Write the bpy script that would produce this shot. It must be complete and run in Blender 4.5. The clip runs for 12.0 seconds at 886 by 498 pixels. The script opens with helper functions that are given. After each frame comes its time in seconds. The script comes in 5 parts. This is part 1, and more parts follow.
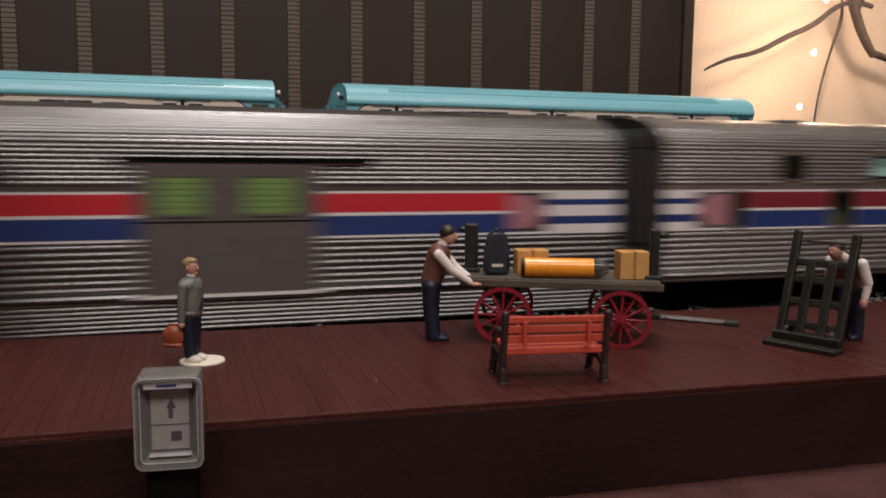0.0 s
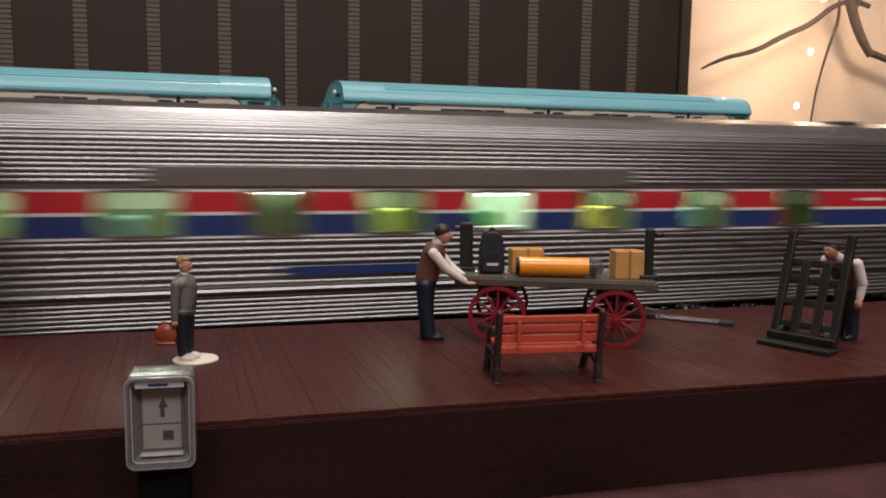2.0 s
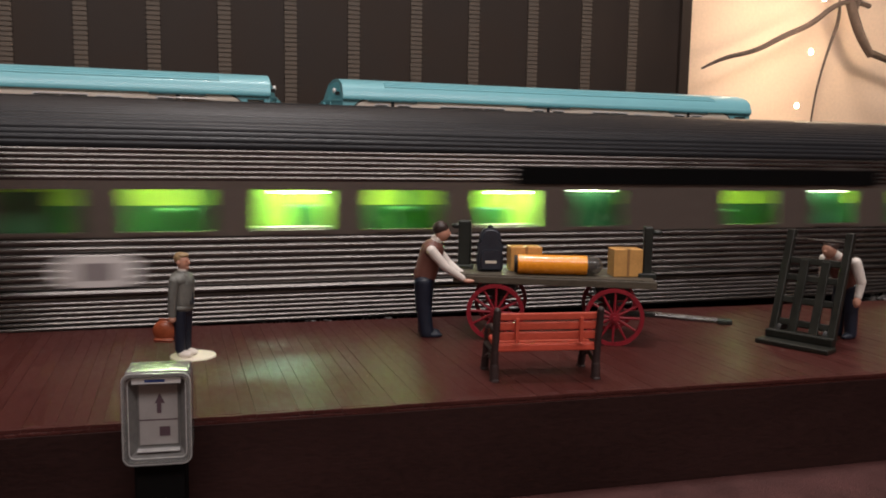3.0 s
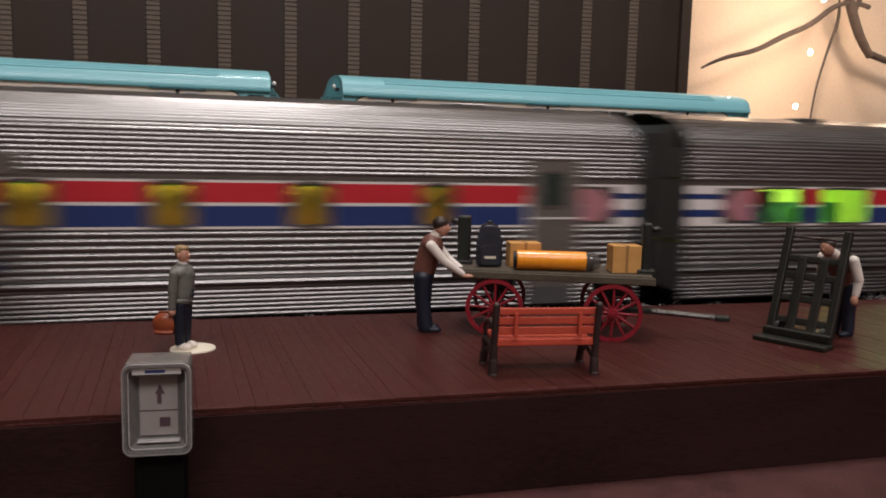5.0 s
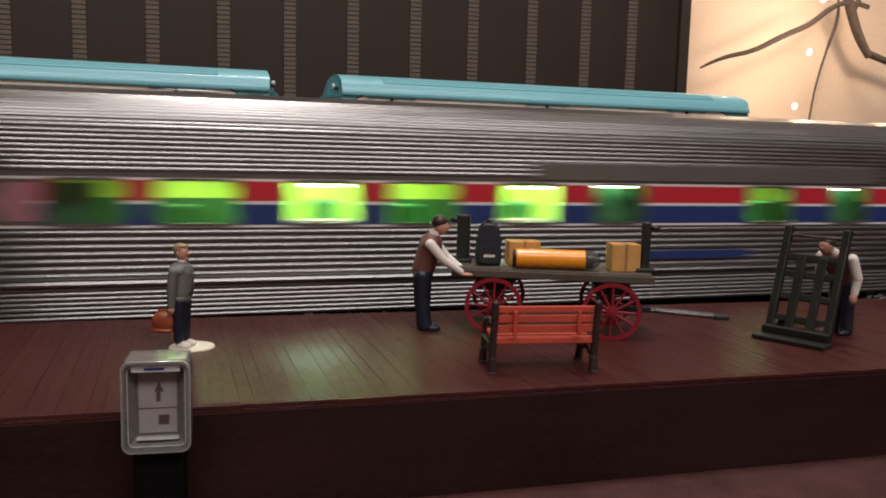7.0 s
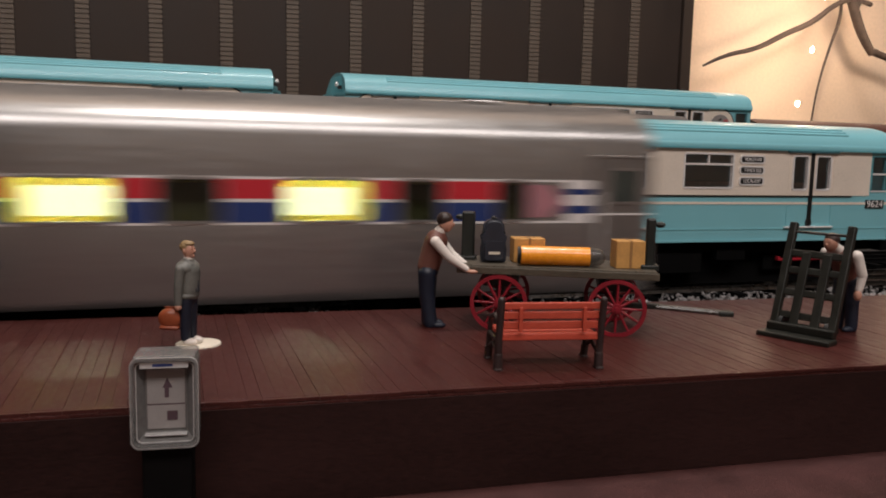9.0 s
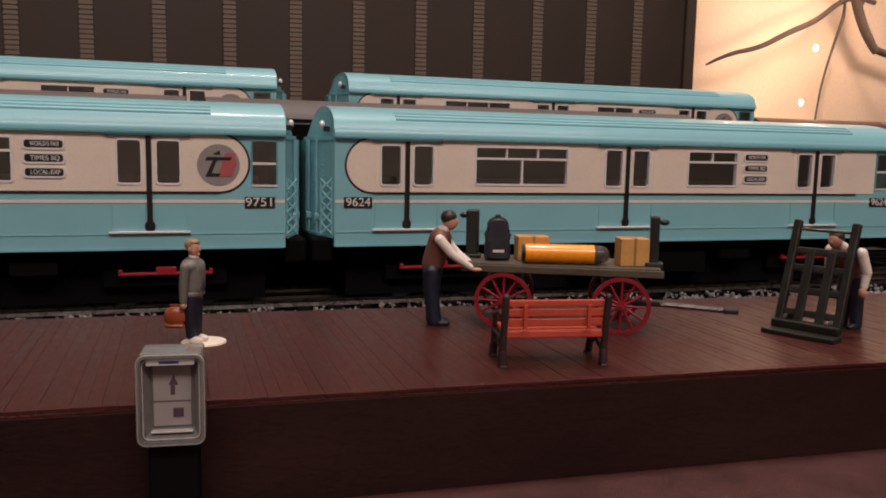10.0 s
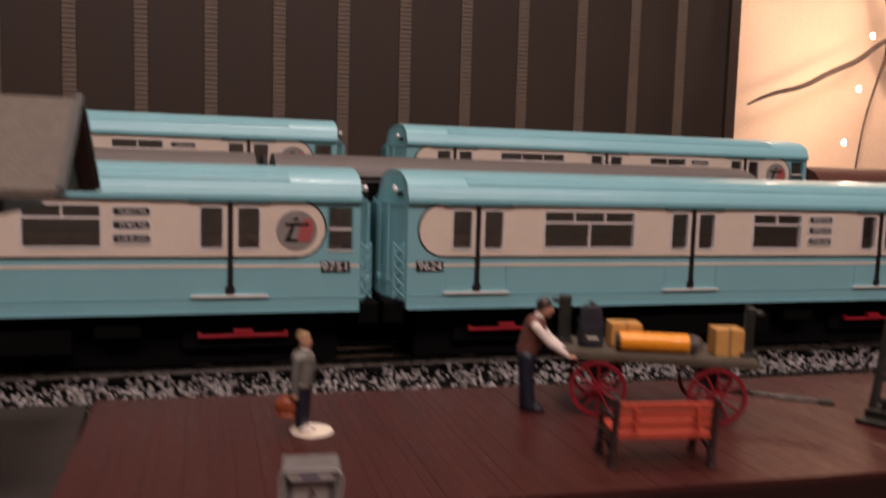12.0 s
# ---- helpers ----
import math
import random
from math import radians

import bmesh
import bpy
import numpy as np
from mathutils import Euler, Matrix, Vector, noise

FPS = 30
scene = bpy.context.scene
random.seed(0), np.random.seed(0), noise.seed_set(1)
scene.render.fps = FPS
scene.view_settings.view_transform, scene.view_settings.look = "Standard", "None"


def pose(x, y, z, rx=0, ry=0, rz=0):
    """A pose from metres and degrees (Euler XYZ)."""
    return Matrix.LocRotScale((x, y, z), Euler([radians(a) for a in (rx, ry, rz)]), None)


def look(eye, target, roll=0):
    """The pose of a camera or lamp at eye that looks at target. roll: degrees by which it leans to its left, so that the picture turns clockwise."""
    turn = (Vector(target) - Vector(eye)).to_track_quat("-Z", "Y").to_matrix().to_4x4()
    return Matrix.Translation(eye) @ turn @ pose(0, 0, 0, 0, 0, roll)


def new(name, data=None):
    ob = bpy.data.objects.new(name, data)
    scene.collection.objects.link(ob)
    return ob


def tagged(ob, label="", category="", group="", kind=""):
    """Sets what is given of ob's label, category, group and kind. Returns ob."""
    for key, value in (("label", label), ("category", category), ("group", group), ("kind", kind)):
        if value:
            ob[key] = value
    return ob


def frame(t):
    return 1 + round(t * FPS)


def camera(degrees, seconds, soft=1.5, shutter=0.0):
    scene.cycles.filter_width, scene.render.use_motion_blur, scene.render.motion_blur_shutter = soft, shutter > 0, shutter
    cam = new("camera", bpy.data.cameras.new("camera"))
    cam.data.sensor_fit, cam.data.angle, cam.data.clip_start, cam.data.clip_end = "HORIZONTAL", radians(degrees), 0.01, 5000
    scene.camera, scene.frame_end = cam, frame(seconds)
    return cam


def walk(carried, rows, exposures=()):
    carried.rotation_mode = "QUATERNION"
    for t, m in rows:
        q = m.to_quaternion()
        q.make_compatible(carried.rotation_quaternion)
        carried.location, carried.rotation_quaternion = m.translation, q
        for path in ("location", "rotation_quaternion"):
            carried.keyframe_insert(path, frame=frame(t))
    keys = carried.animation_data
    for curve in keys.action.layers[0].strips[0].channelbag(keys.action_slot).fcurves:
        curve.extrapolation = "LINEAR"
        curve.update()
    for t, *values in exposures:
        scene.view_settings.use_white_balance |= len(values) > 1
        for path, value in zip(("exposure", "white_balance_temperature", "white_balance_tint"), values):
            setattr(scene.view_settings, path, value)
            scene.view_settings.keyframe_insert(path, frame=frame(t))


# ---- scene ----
# One drawing unit is 1.1 cm; all places and sizes below are given in it.
U = 0.011

# ---- camera ----
cam = camera(57.8, 12.0, soft=1.9, shutter=0.7)
PATH = [
    (0.0, 0.164, 0.087, 4.182, -17.68, -6.51, 0.56),
    (0.5, 0.144, 0.084, 4.209, -17.74, -6.52, 0.67),
    (1.0, 0.167, 0.081, 4.193, -17.78, -6.53, 0.69),
    (1.5, 0.193, 0.067, 4.174, -17.86, -6.55, 0.74),
    (2.0, 0.229, 0.117, 4.201, -17.89, -6.67, 0.77),
    (2.5, 0.245, 0.076, 4.175, -17.89, -6.68, 0.85),
    (3.0, 0.266, 0.118, 4.156, -17.90, -6.71, 0.94),
    (5.0, 0.219, 0.072, 4.090, -18.04, -6.83, 1.37),
    (5.5, 0.215, 0.074, 4.056, -18.04, -6.82, 1.38),
    (6.0, 0.204, 0.076, 4.066, -18.08, -6.81, 1.41),
    (6.5, 0.203, 0.068, 4.079, -18.09, -6.80, 1.36),
    (7.0, 0.218, 0.066, 4.057, -18.10, -6.83, 1.40),
    (9.0, 0.138, 0.039, 4.024, -17.95, -6.92, 1.29),
    (9.5, 0.106, 0.009, 4.017, -17.78, -6.91, 1.22),
    (10.0, 0.106, 0.017, 3.982, -17.72, -6.92, 1.14),
    (10.5, 0.042, 0.032, 3.995, -17.52, -6.95, 1.00),
    (11.0, -0.063, 0.080, 3.964, -17.24, -7.00, 1.07),
    (11.5, -0.365, 0.216, 4.071, -16.69, -6.65, 1.45),
    (11.7, -0.662, 0.287, 4.350, -16.27, -6.23, 1.68),
    (12.0, -1.610, 0.314, 5.469, -16.04, -5.40, 1.59),
]


def eye_pose(x, y, z, yaw, pitch, roll):
    a, b = radians(yaw), radians(pitch)
    way = Vector((-math.sin(a) * math.cos(b), math.cos(a) * math.cos(b), math.sin(b)))
    eye = Vector((x, y, z)) * U
    return look(eye, eye + way, roll)


walk(cam, [(t, eye_pose(*row)) for t, *row in PATH], exposures=[(0, 0.05, 5980, 9), (7.0, 0.02, 5930, 8), (9.6, 0.04, 6120, 8), (10.0, 0.08, 6620, 20), (10.5, 0.09, 6740, 22), (11.5, 0.12, 6860, 28), (12.0, -0.03, 6820, 27)])

# ---- world and lamps ----
world = bpy.data.worlds.new("room_dark")
world.use_nodes = True
world.node_tree.nodes["Background"].inputs[0].default_value = (1.0, 0.86, 0.7, 1)
world.node_tree.nodes["Background"].inputs[1].default_value = 0.02
scene.world = world


def area_lamp(name, eye, target, size, watts, colour, depth=None):
    data = bpy.data.lights.new(name, "AREA")
    data.shape, data.size, data.energy, data.color = "DISK", size * U, watts, colour
    if depth:
        data.shape, data.size_y = "RECTANGLE", depth * U
    ob = new(name, data)
    ob.matrix_world = look(Vector(eye) * U, Vector(target) * U)
    return ob


def point_lamp(name, at, radius, watts, colour):
    data = bpy.data.lights.new(name, "POINT")
    data.shadow_soft_size, data.energy, data.color = radius * U, watts, colour
    ob = new(name, data)
    ob.location = Vector(at) * U
    return ob


area_lamp("ceiling_lamp", (10, 26, 140), (10, 25, 0), 32, 12.5, (1.0, 0.87, 0.78))
# unseen wide fill, added behind the camera to brighten the car sides
area_lamp("front_fill", (2, -62, 104), (2, 24, 0), 172, 15.8, (1.0, 0.86, 0.78), 32)
# the last three bulbs are added out of view to light the wall evenly
BULBS = [(60.62, 67.5, 15.04), (59.3, 67.5, 9.62), (61.84, 67.5, 20.32), (53.74, 67.5, 23.8), (66.46, 67.5, 25.69), (71.65, 67.5, 18.15)]
for n, place in enumerate(BULBS):
    point_lamp("bulb_light", (place[0], place[1] - 0.8, place[2]), 0.5, 0.14, (1.0, 0.7, 0.46))


# ---- materials ----
def socket(nodes, kind, **values):
    node = nodes.new(kind)
    for key, value in values.items():
        node.inputs[key].default_value = value
    return node


def mat(name, colour, rough=0.5, metal=0.0, grain=40.0, vary=0.12, bump=0.1, coarse=4.0, second=None, stretch=(1, 1, 1), specular=0.5, coat=0.0, per_object=0.0, specks=0.0):
    """A painted, metal or plastic surface with fine grain and broad blotches; grain and coarse count per drawing unit."""
    m = bpy.data.materials.new(name)
    m.use_nodes = True
    t = m.node_tree
    n, l = t.nodes, t.links
    b = n["Principled BSDF"]
    b.inputs["Metallic"].default_value, b.inputs["Specular IOR Level"].default_value = metal, specular
    b.inputs["Coat Weight"].default_value = coat
    place = n.new("ShaderNodeTexCoord")
    mapping = n.new("ShaderNodeMapping")
    mapping.inputs["Scale"].default_value = [v / U for v in stretch]
    l.new(place.outputs["Object"], mapping.inputs[0])
    if per_object:
        # each piece takes its own stretch of the grain
        own, shift = n.new("ShaderNodeObjectInfo"), n.new("ShaderNodeMath")
        shift.operation, shift.inputs[1].default_value = "MULTIPLY", 90.0
        l.new(own.outputs["Random"], shift.inputs[0])
        l.new(shift.outputs[0], mapping.inputs["Location"])
    fine = socket(n, "ShaderNodeTexNoise", Scale=grain, Detail=4.0)
    broad = socket(n, "ShaderNodeTexNoise", Scale=coarse, Detail=3.0)
    for node in (fine, broad):
        l.new(mapping.outputs[0], node.inputs["Vector"])
    total = n.new("ShaderNodeMath")
    total.operation = "ADD"
    l.new(fine.outputs[0], total.inputs[0])
    l.new(broad.outputs[0], total.inputs[1])
    ramp = n.new("ShaderNodeMapRange")
    ramp.inputs["From Min"].default_value, ramp.inputs["From Max"].default_value = 0.7, 1.3
    l.new(total.outputs[0], ramp.inputs[0])
    mix = n.new("ShaderNodeMix")
    mix.data_type = "RGBA"
    other = second or tuple(min(1.0, c * (1 + 2 * vary)) for c in colour)
    base = tuple(c * (1 - vary) for c in colour)
    mix.inputs["A"].default_value, mix.inputs["B"].default_value = (*base, 1), (*other, 1)
    l.new(ramp.outputs[0], mix.inputs["Factor"])
    out = mix.outputs["Result"]
    if per_object:
        info = n.new("ShaderNodeObjectInfo")
        hsv = n.new("ShaderNodeHueSaturation")
        span = n.new("ShaderNodeMapRange")
        span.inputs["To Min"].default_value, span.inputs["To Max"].default_value = 1 - per_object, 1 + per_object
        l.new(info.outputs["Random"], span.inputs[0])
        l.new(span.outputs[0], hsv.inputs["Value"])
        l.new(out, hsv.inputs["Color"])
        out = hsv.outputs[0]
    if specks:
        # sparse pale chips in the paint
        dots = socket(n, "ShaderNodeTexNoise", Scale=9.0, Detail=2.0)
        l.new(place.outputs["Object"], dots.inputs["Vector"])
        dots.inputs["Scale"].default_value = 9.0 / U
        if per_object:
            l.new(mapping.outputs[0], dots.inputs["Vector"])
            dots.inputs["Scale"].default_value = 9.0
        cut, chip = n.new("ShaderNodeMapRange"), n.new("ShaderNodeMix")
        cut.inputs["From Min"].default_value, cut.inputs["From Max"].default_value, cut.inputs["To Max"].default_value = 0.75, 0.8, specks
        chip.data_type = "RGBA"
        chip.inputs["B"].default_value = (0.42, 0.34, 0.3, 1)
        l.new(dots.outputs[0], cut.inputs[0])
        l.new(cut.outputs[0], chip.inputs["Factor"])
        l.new(out, chip.inputs["A"])
        out = chip.outputs["Result"]
    l.new(out, b.inputs["Base Color"])
    wear = n.new("ShaderNodeMapRange")
    wear.inputs["From Min"].default_value, wear.inputs["From Max"].default_value = 0.7, 1.3
    wear.inputs["To Min"].default_value, wear.inputs["To Max"].default_value = max(0.03, rough - 0.08), min(1.0, rough + 0.1)
    l.new(total.outputs[0], wear.inputs[0])
    l.new(wear.outputs[0], b.inputs["Roughness"])
    if bump:
        node = n.new("ShaderNodeBump")
        node.inputs["Strength"].default_value, node.inputs["Distance"].default_value = bump, 0.05 * U
        l.new(fine.outputs[0], node.inputs["Height"])
        l.new(node.outputs[0], b.inputs["Normal"])
    return m


def glow(name, colour, strength):
    m = bpy.data.materials.new(name)
    m.use_nodes = True
    b = m.node_tree.nodes["Principled BSDF"]
    b.inputs["Base Color"].default_value = (*colour, 1)
    b.inputs["Emission Color"].default_value, b.inputs["Emission Strength"].default_value = (*colour, 1), strength
    return m


def clouded(name, colour, cover, rough=0.15):
    """Half-clear moulded plastic: part lets the light through, part shows its own grey gloss."""
    m = mat(name, colour, rough, grain=10, vary=0.08, bump=0.03, coat=0.5)
    t = m.node_tree
    n, l = t.nodes, t.links
    clear, mix = n.new("ShaderNodeBsdfTransparent"), n.new("ShaderNodeMixShader")
    clear.inputs[0].default_value = (0.8, 0.8, 0.78, 1)
    mix.inputs[0].default_value = cover
    l.new(clear.outputs[0], mix.inputs[1])
    l.new(n["Principled BSDF"].outputs[0], mix.inputs[2])
    l.new(mix.outputs[0], n["Material Output"].inputs[0])
    return m


def glass(name, colour, rough=0.02, sheen=0.04):
    """A thin tinted pane: mostly clear, with a glossy front."""
    m = bpy.data.materials.new(name)
    m.use_nodes = True
    t = m.node_tree
    n, l = t.nodes, t.links
    n.remove(n["Principled BSDF"])
    clear, shine, mix = n.new("ShaderNodeBsdfTransparent"), n.new("ShaderNodeBsdfGlossy"), n.new("ShaderNodeMixShader")
    clear.inputs[0].default_value = (*colour, 1)
    shine.inputs["Roughness"].default_value = rough
    facing, curve, gain = n.new("ShaderNodeLayerWeight"), n.new("ShaderNodeMath"), n.new("ShaderNodeMath")
    curve.operation, curve.inputs[1].default_value = "POWER", 4.0
    gain.operation, gain.inputs[1].default_value, gain.inputs[2].default_value = "MULTIPLY_ADD", 0.5, sheen
    l.new(facing.outputs["Facing"], curve.inputs[0])
    l.new(curve.outputs[0], gain.inputs[0])
    l.new(gain.outputs[0], mix.inputs[0])
    l.new(clear.outputs[0], mix.inputs[1])
    l.new(shine.outputs[0], mix.inputs[2])
    l.new(mix.outputs[0], n["Material Output"].inputs[0])
    return m


PLATFORM = mat("brown_red_boards", (0.05, 0.0116, 0.0092), 0.4, grain=9, coarse=0.8, vary=0.08, bump=0.08, stretch=(1, 0.3, 1), second=(0.061, 0.0148, 0.0118), per_object=0.015, specks=0.5, specular=0.3)
NOSING = mat("chipped_edge_paint", (0.05, 0.0118, 0.0095), 0.5, grain=14, coarse=2.0, vary=0.25, bump=0.5, specks=0.9, specular=0.3)
# platform front: its shade is put into a near-black brown
FACE = mat("shaded_fascia_brown", (0.018, 0.0062, 0.0052), 0.55, grain=20, coarse=0.8, vary=0.25, bump=0.12, stretch=(0.3, 1, 1), specular=0.25)
UMBER = mat("blackened_floor", (0.012, 0.008, 0.006), 0.75, grain=14, vary=0.3)
BOARD = mat("brown_board", (0.05, 0.016, 0.0145), 0.55, grain=26, coarse=1.0, vary=0.3, bump=0.4, specks=0.7)
BLACK = mat("black_plastic", (0.008, 0.008, 0.008), 0.45, vary=0.2)
MATTBLACK = mat("matt_black", (0.0024, 0.0023, 0.0024), 0.75, vary=0.3, specular=0.08)
SILVER = mat("silver_plating", (0.255, 0.25, 0.249), 0.32, metal=0.92, grain=8, coarse=0.5, vary=0.05, bump=0.0, stretch=(0.08, 1, 1))
GANGWAY = mat("dark_grey_folds", (0.07, 0.068, 0.066), 0.5, vary=0.2)
POST = mat("black_post_paint", (0.003, 0.0026, 0.0026), 0.7, vary=0.2, specular=0.1)
DULLSILVER = mat("darker_silver_plating", (0.18, 0.177, 0.176), 0.34, metal=0.9, grain=8, coarse=0.5, vary=0.06, bump=0.0, stretch=(0.08, 1, 1))
BRIGHTSILVER = mat("bright_silver_plating", (0.38, 0.365, 0.355), 0.34, metal=0.9, grain=8, coarse=0.5, vary=0.05, bump=0.0, stretch=(0.08, 1, 1))
SATIN = mat("satin_silver_paint", (0.4, 0.39, 0.38), 0.36, metal=0.85, grain=8, coarse=0.3, vary=0.04, bump=0.0, stretch=(0.1, 1, 1))
BRONZE = mat("bronze_grey_plating", (0.165, 0.154, 0.146), 0.26, metal=0.92, grain=8, coarse=0.5, vary=0.06, bump=0.0, stretch=(0.08, 1, 1))
DARKROOF = mat("black_grey_roof", (0.013, 0.0135, 0.016), 0.4, metal=0.1, vary=0.15, specular=0.3)
GREYDOOR = mat("grey_door", (0.27, 0.255, 0.24), 0.42, metal=0.8, vary=0.08, bump=0.02)
DOORBROWN = mat("brown_grey_door", (0.11, 0.095, 0.088), 0.5, metal=0.2, vary=0.08, bump=0.02)
LOUVRE = mat("green_louvre", (0.16, 0.27, 0.07), 0.5, vary=0.1, bump=0)
RED = mat("red_stripe", (0.52, 0.022, 0.035), 0.4, vary=0.06, bump=0)
MAROON = mat("maroon_stripe", (0.2, 0.018, 0.03), 0.4, vary=0.08, bump=0)
BLUE = mat("blue_stripe", (0.018, 0.04, 0.16), 0.4, vary=0.06, bump=0)
WHITE = mat("white_stripe", (0.75, 0.72, 0.7), 0.4, vary=0.04, bump=0)
PINK = mat("faded_red_mark", (0.42, 0.19, 0.22), 0.4, vary=0.06, bump=0)
SEAWINDOW = mat("dark_green_pane", (0.008, 0.028, 0.024), 0.12, vary=0.1, bump=0)
BROWNWALL = mat("umber_window_band", (0.15, 0.125, 0.11), 0.4, metal=0.5, vary=0.08, bump=0.02)
CYAN = mat("sky_blue_enamel", (0.215, 0.5, 0.56), 0.38, grain=18, coarse=0.7, vary=0.025, bump=0.0, coat=0.2)
CREAM = mat("cream_enamel", (0.77, 0.68, 0.575), 0.35, grain=18, coarse=0.7, vary=0.04, bump=0.02)
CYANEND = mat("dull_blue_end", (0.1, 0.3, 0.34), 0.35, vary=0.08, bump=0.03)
# car blue darkened to put the shade under the eave into the door hoods
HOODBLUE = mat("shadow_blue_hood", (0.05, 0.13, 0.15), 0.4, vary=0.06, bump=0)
CHROME = mat("bright_frame", (0.82, 0.8, 0.78), 0.2, metal=0.15, vary=0.03, bump=0)
SEAT_IN = mat("pale_grey_interior", (0.72, 0.71, 0.7), 0.5, vary=0.2)
REDBEAM = mat("red_shoe_beam", (0.34, 0.012, 0.025), 0.4, vary=0.1)
RAIL = mat("worn_steel_rail", (0.5, 0.47, 0.43), 0.25, metal=1.0, vary=0.1, grain=20)
TONGUE = mat("dull_steel", (0.13, 0.127, 0.122), 0.3, metal=1.0, vary=0.15)
GRAVEL = mat("pale_grey_gravel", (0.24, 0.228, 0.224), 0.4, grain=8, coarse=1.5, vary=0.35, bump=0.3)
PANEL = mat("dark_brown_panel", (0.0265, 0.0152, 0.0095), 0.7, grain=6, coarse=0.15, vary=0.2, bump=0.1)
RIB = mat("taupe_ribbed_strip", (0.124, 0.096, 0.074), 0.7, grain=14, coarse=0.4, vary=0.15, bump=0.2)
# paint of the unseen walls, its tone chosen for how much light bounces back
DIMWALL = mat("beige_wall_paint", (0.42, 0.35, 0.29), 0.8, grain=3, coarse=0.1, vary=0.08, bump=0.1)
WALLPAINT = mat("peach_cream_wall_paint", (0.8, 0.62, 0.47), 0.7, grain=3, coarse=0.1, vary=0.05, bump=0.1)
BARK = mat("brown_twig_bark", (0.06, 0.042, 0.034), 0.8, grain=10, coarse=1, vary=0.3, bump=0.4)
CARTWOOD = mat("olive_cart_wood", (0.07, 0.058, 0.04), 0.5, grain=20, vary=0.25, stretch=(0.3, 1, 1))
WHEELRED = mat("crimson_wheel_paint", (0.23, 0.012, 0.022), 0.35, vary=0.12, bump=0.05)
STAKE = mat("black_green_stake", (0.014, 0.017, 0.014), 0.4, vary=0.2)
TRUCKGREEN = mat("dark_green_hand_truck", (0.012, 0.0125, 0.0092), 0.42, vary=0.2, grain=25)
CARTON = mat("tan_cardboard", (0.56, 0.3, 0.085), 0.6, vary=0.08, grain=25)
TAPE = mat("carton_tape", (0.32, 0.17, 0.06), 0.4, vary=0.08)
ORANGE = mat("orange_gloss", (0.95, 0.34, 0.015), 0.25, vary=0.05, coat=0.4, bump=0.02)
BAGBLUE = mat("navy_black_case", (0.022, 0.026, 0.036), 0.4, vary=0.2)
BENCHRED = mat("orange_red_bench_paint", (0.46, 0.065, 0.035), 0.42, vary=0.12, grain=30, stretch=(0.3, 1, 1))
IRON = mat("dark_cast_bench_end", (0.03, 0.017, 0.016), 0.5, vary=0.25)
CASE = mat("clear_grey_plastic", (0.5, 0.49, 0.48), 0.1, grain=10, vary=0.08, bump=0.03, coat=0.5)
# darker than the case, so the recess has its shade in the colour
TRAY = mat("shadow_grey_tray", (0.14, 0.135, 0.13), 0.15, grain=10, vary=0.1, bump=0.03)
PAPER = mat("grey_paper", (0.27, 0.25, 0.24), 0.7, vary=0.06)
INK = mat("dark_print", (0.07, 0.04, 0.05), 0.7, vary=0.1)
SKIN = mat("painted_flesh", (0.5, 0.26, 0.18), 0.4, vary=0.08)
HAIR = mat("dark_brown_paint", (0.03, 0.018, 0.014), 0.4, vary=0.15)
BLOND = mat("blond_paint", (0.27, 0.18, 0.085), 0.45, vary=0.15)
VEST = mat("brown_vest_paint", (0.14, 0.055, 0.04), 0.5, vary=0.12)
SHIRT = mat("white_shirt_paint", (0.72, 0.66, 0.6), 0.45, vary=0.05)
NAVY = mat("navy_trouser_paint", (0.01, 0.014, 0.026), 0.4, vary=0.15)
GREYCOAT = mat("grey_jacket_paint", (0.14, 0.14, 0.125), 0.5, vary=0.15, grain=30)
LEATHER = mat("rust_leather_paint", (0.26, 0.06, 0.022), 0.35, vary=0.15)
BASE = mat("ivory_base", (0.74, 0.68, 0.56), 0.45, vary=0.05)
ROOFTILE = mat("dark_roof_board", (0.1, 0.085, 0.068), 0.7, vary=0.2, grain=14, bump=0.3)
ROOFTRIM = mat("black_green_gable", (0.018, 0.024, 0.022), 0.5, vary=0.2)
CEILING = mat("ceiling_paint", (0.45, 0.41, 0.36), 0.8, grain=2, coarse=0.1, vary=0.04, bump=0)
CARPET = mat("room_floor", (0.16, 0.12, 0.09), 0.8, grain=4, coarse=0.2, vary=0.2)
ROOFBROWN = mat("brown_car_roof", (0.09, 0.035, 0.025), 0.5, vary=0.15)
GIRDER = mat("grey_brown_girder", (0.1, 0.092, 0.088), 0.6, vary=0.12)
BULBGLOW = glow("warm_bulb", (1.0, 0.75, 0.42), 60.0)
GREENLED = glow("green_white_strip", (0.9, 1.0, 0.7), 24.0)
MILKLED = glow("pale_strip", (0.95, 1.0, 0.8), 24.0)
WARMLED = glow("yellow_white_strip", (1.0, 0.98, 0.68), 60.0)
WARMGLOW = glow("yellow_white_window_glow", (1.0, 1.0, 0.6), 2.6)
GLARELED = glow("bright_green_white_strip", (0.75, 1.0, 0.82), 75.0)
ROOFLED = glow("green_white_roof_lamp", (0.72, 1.0, 0.8), 330.0)
ROOFWARM = glow("yellow_white_roof_lamp", (1.0, 0.96, 0.66), 150.0)
COOLGLOW = glow("pale_cyan_glow", (0.55, 0.8, 0.72), 0.26)
LIME = mat("lime_interior", (0.63, 0.76, 0.14), 0.6, vary=0.15, grain=3, coarse=0.7, bump=0)
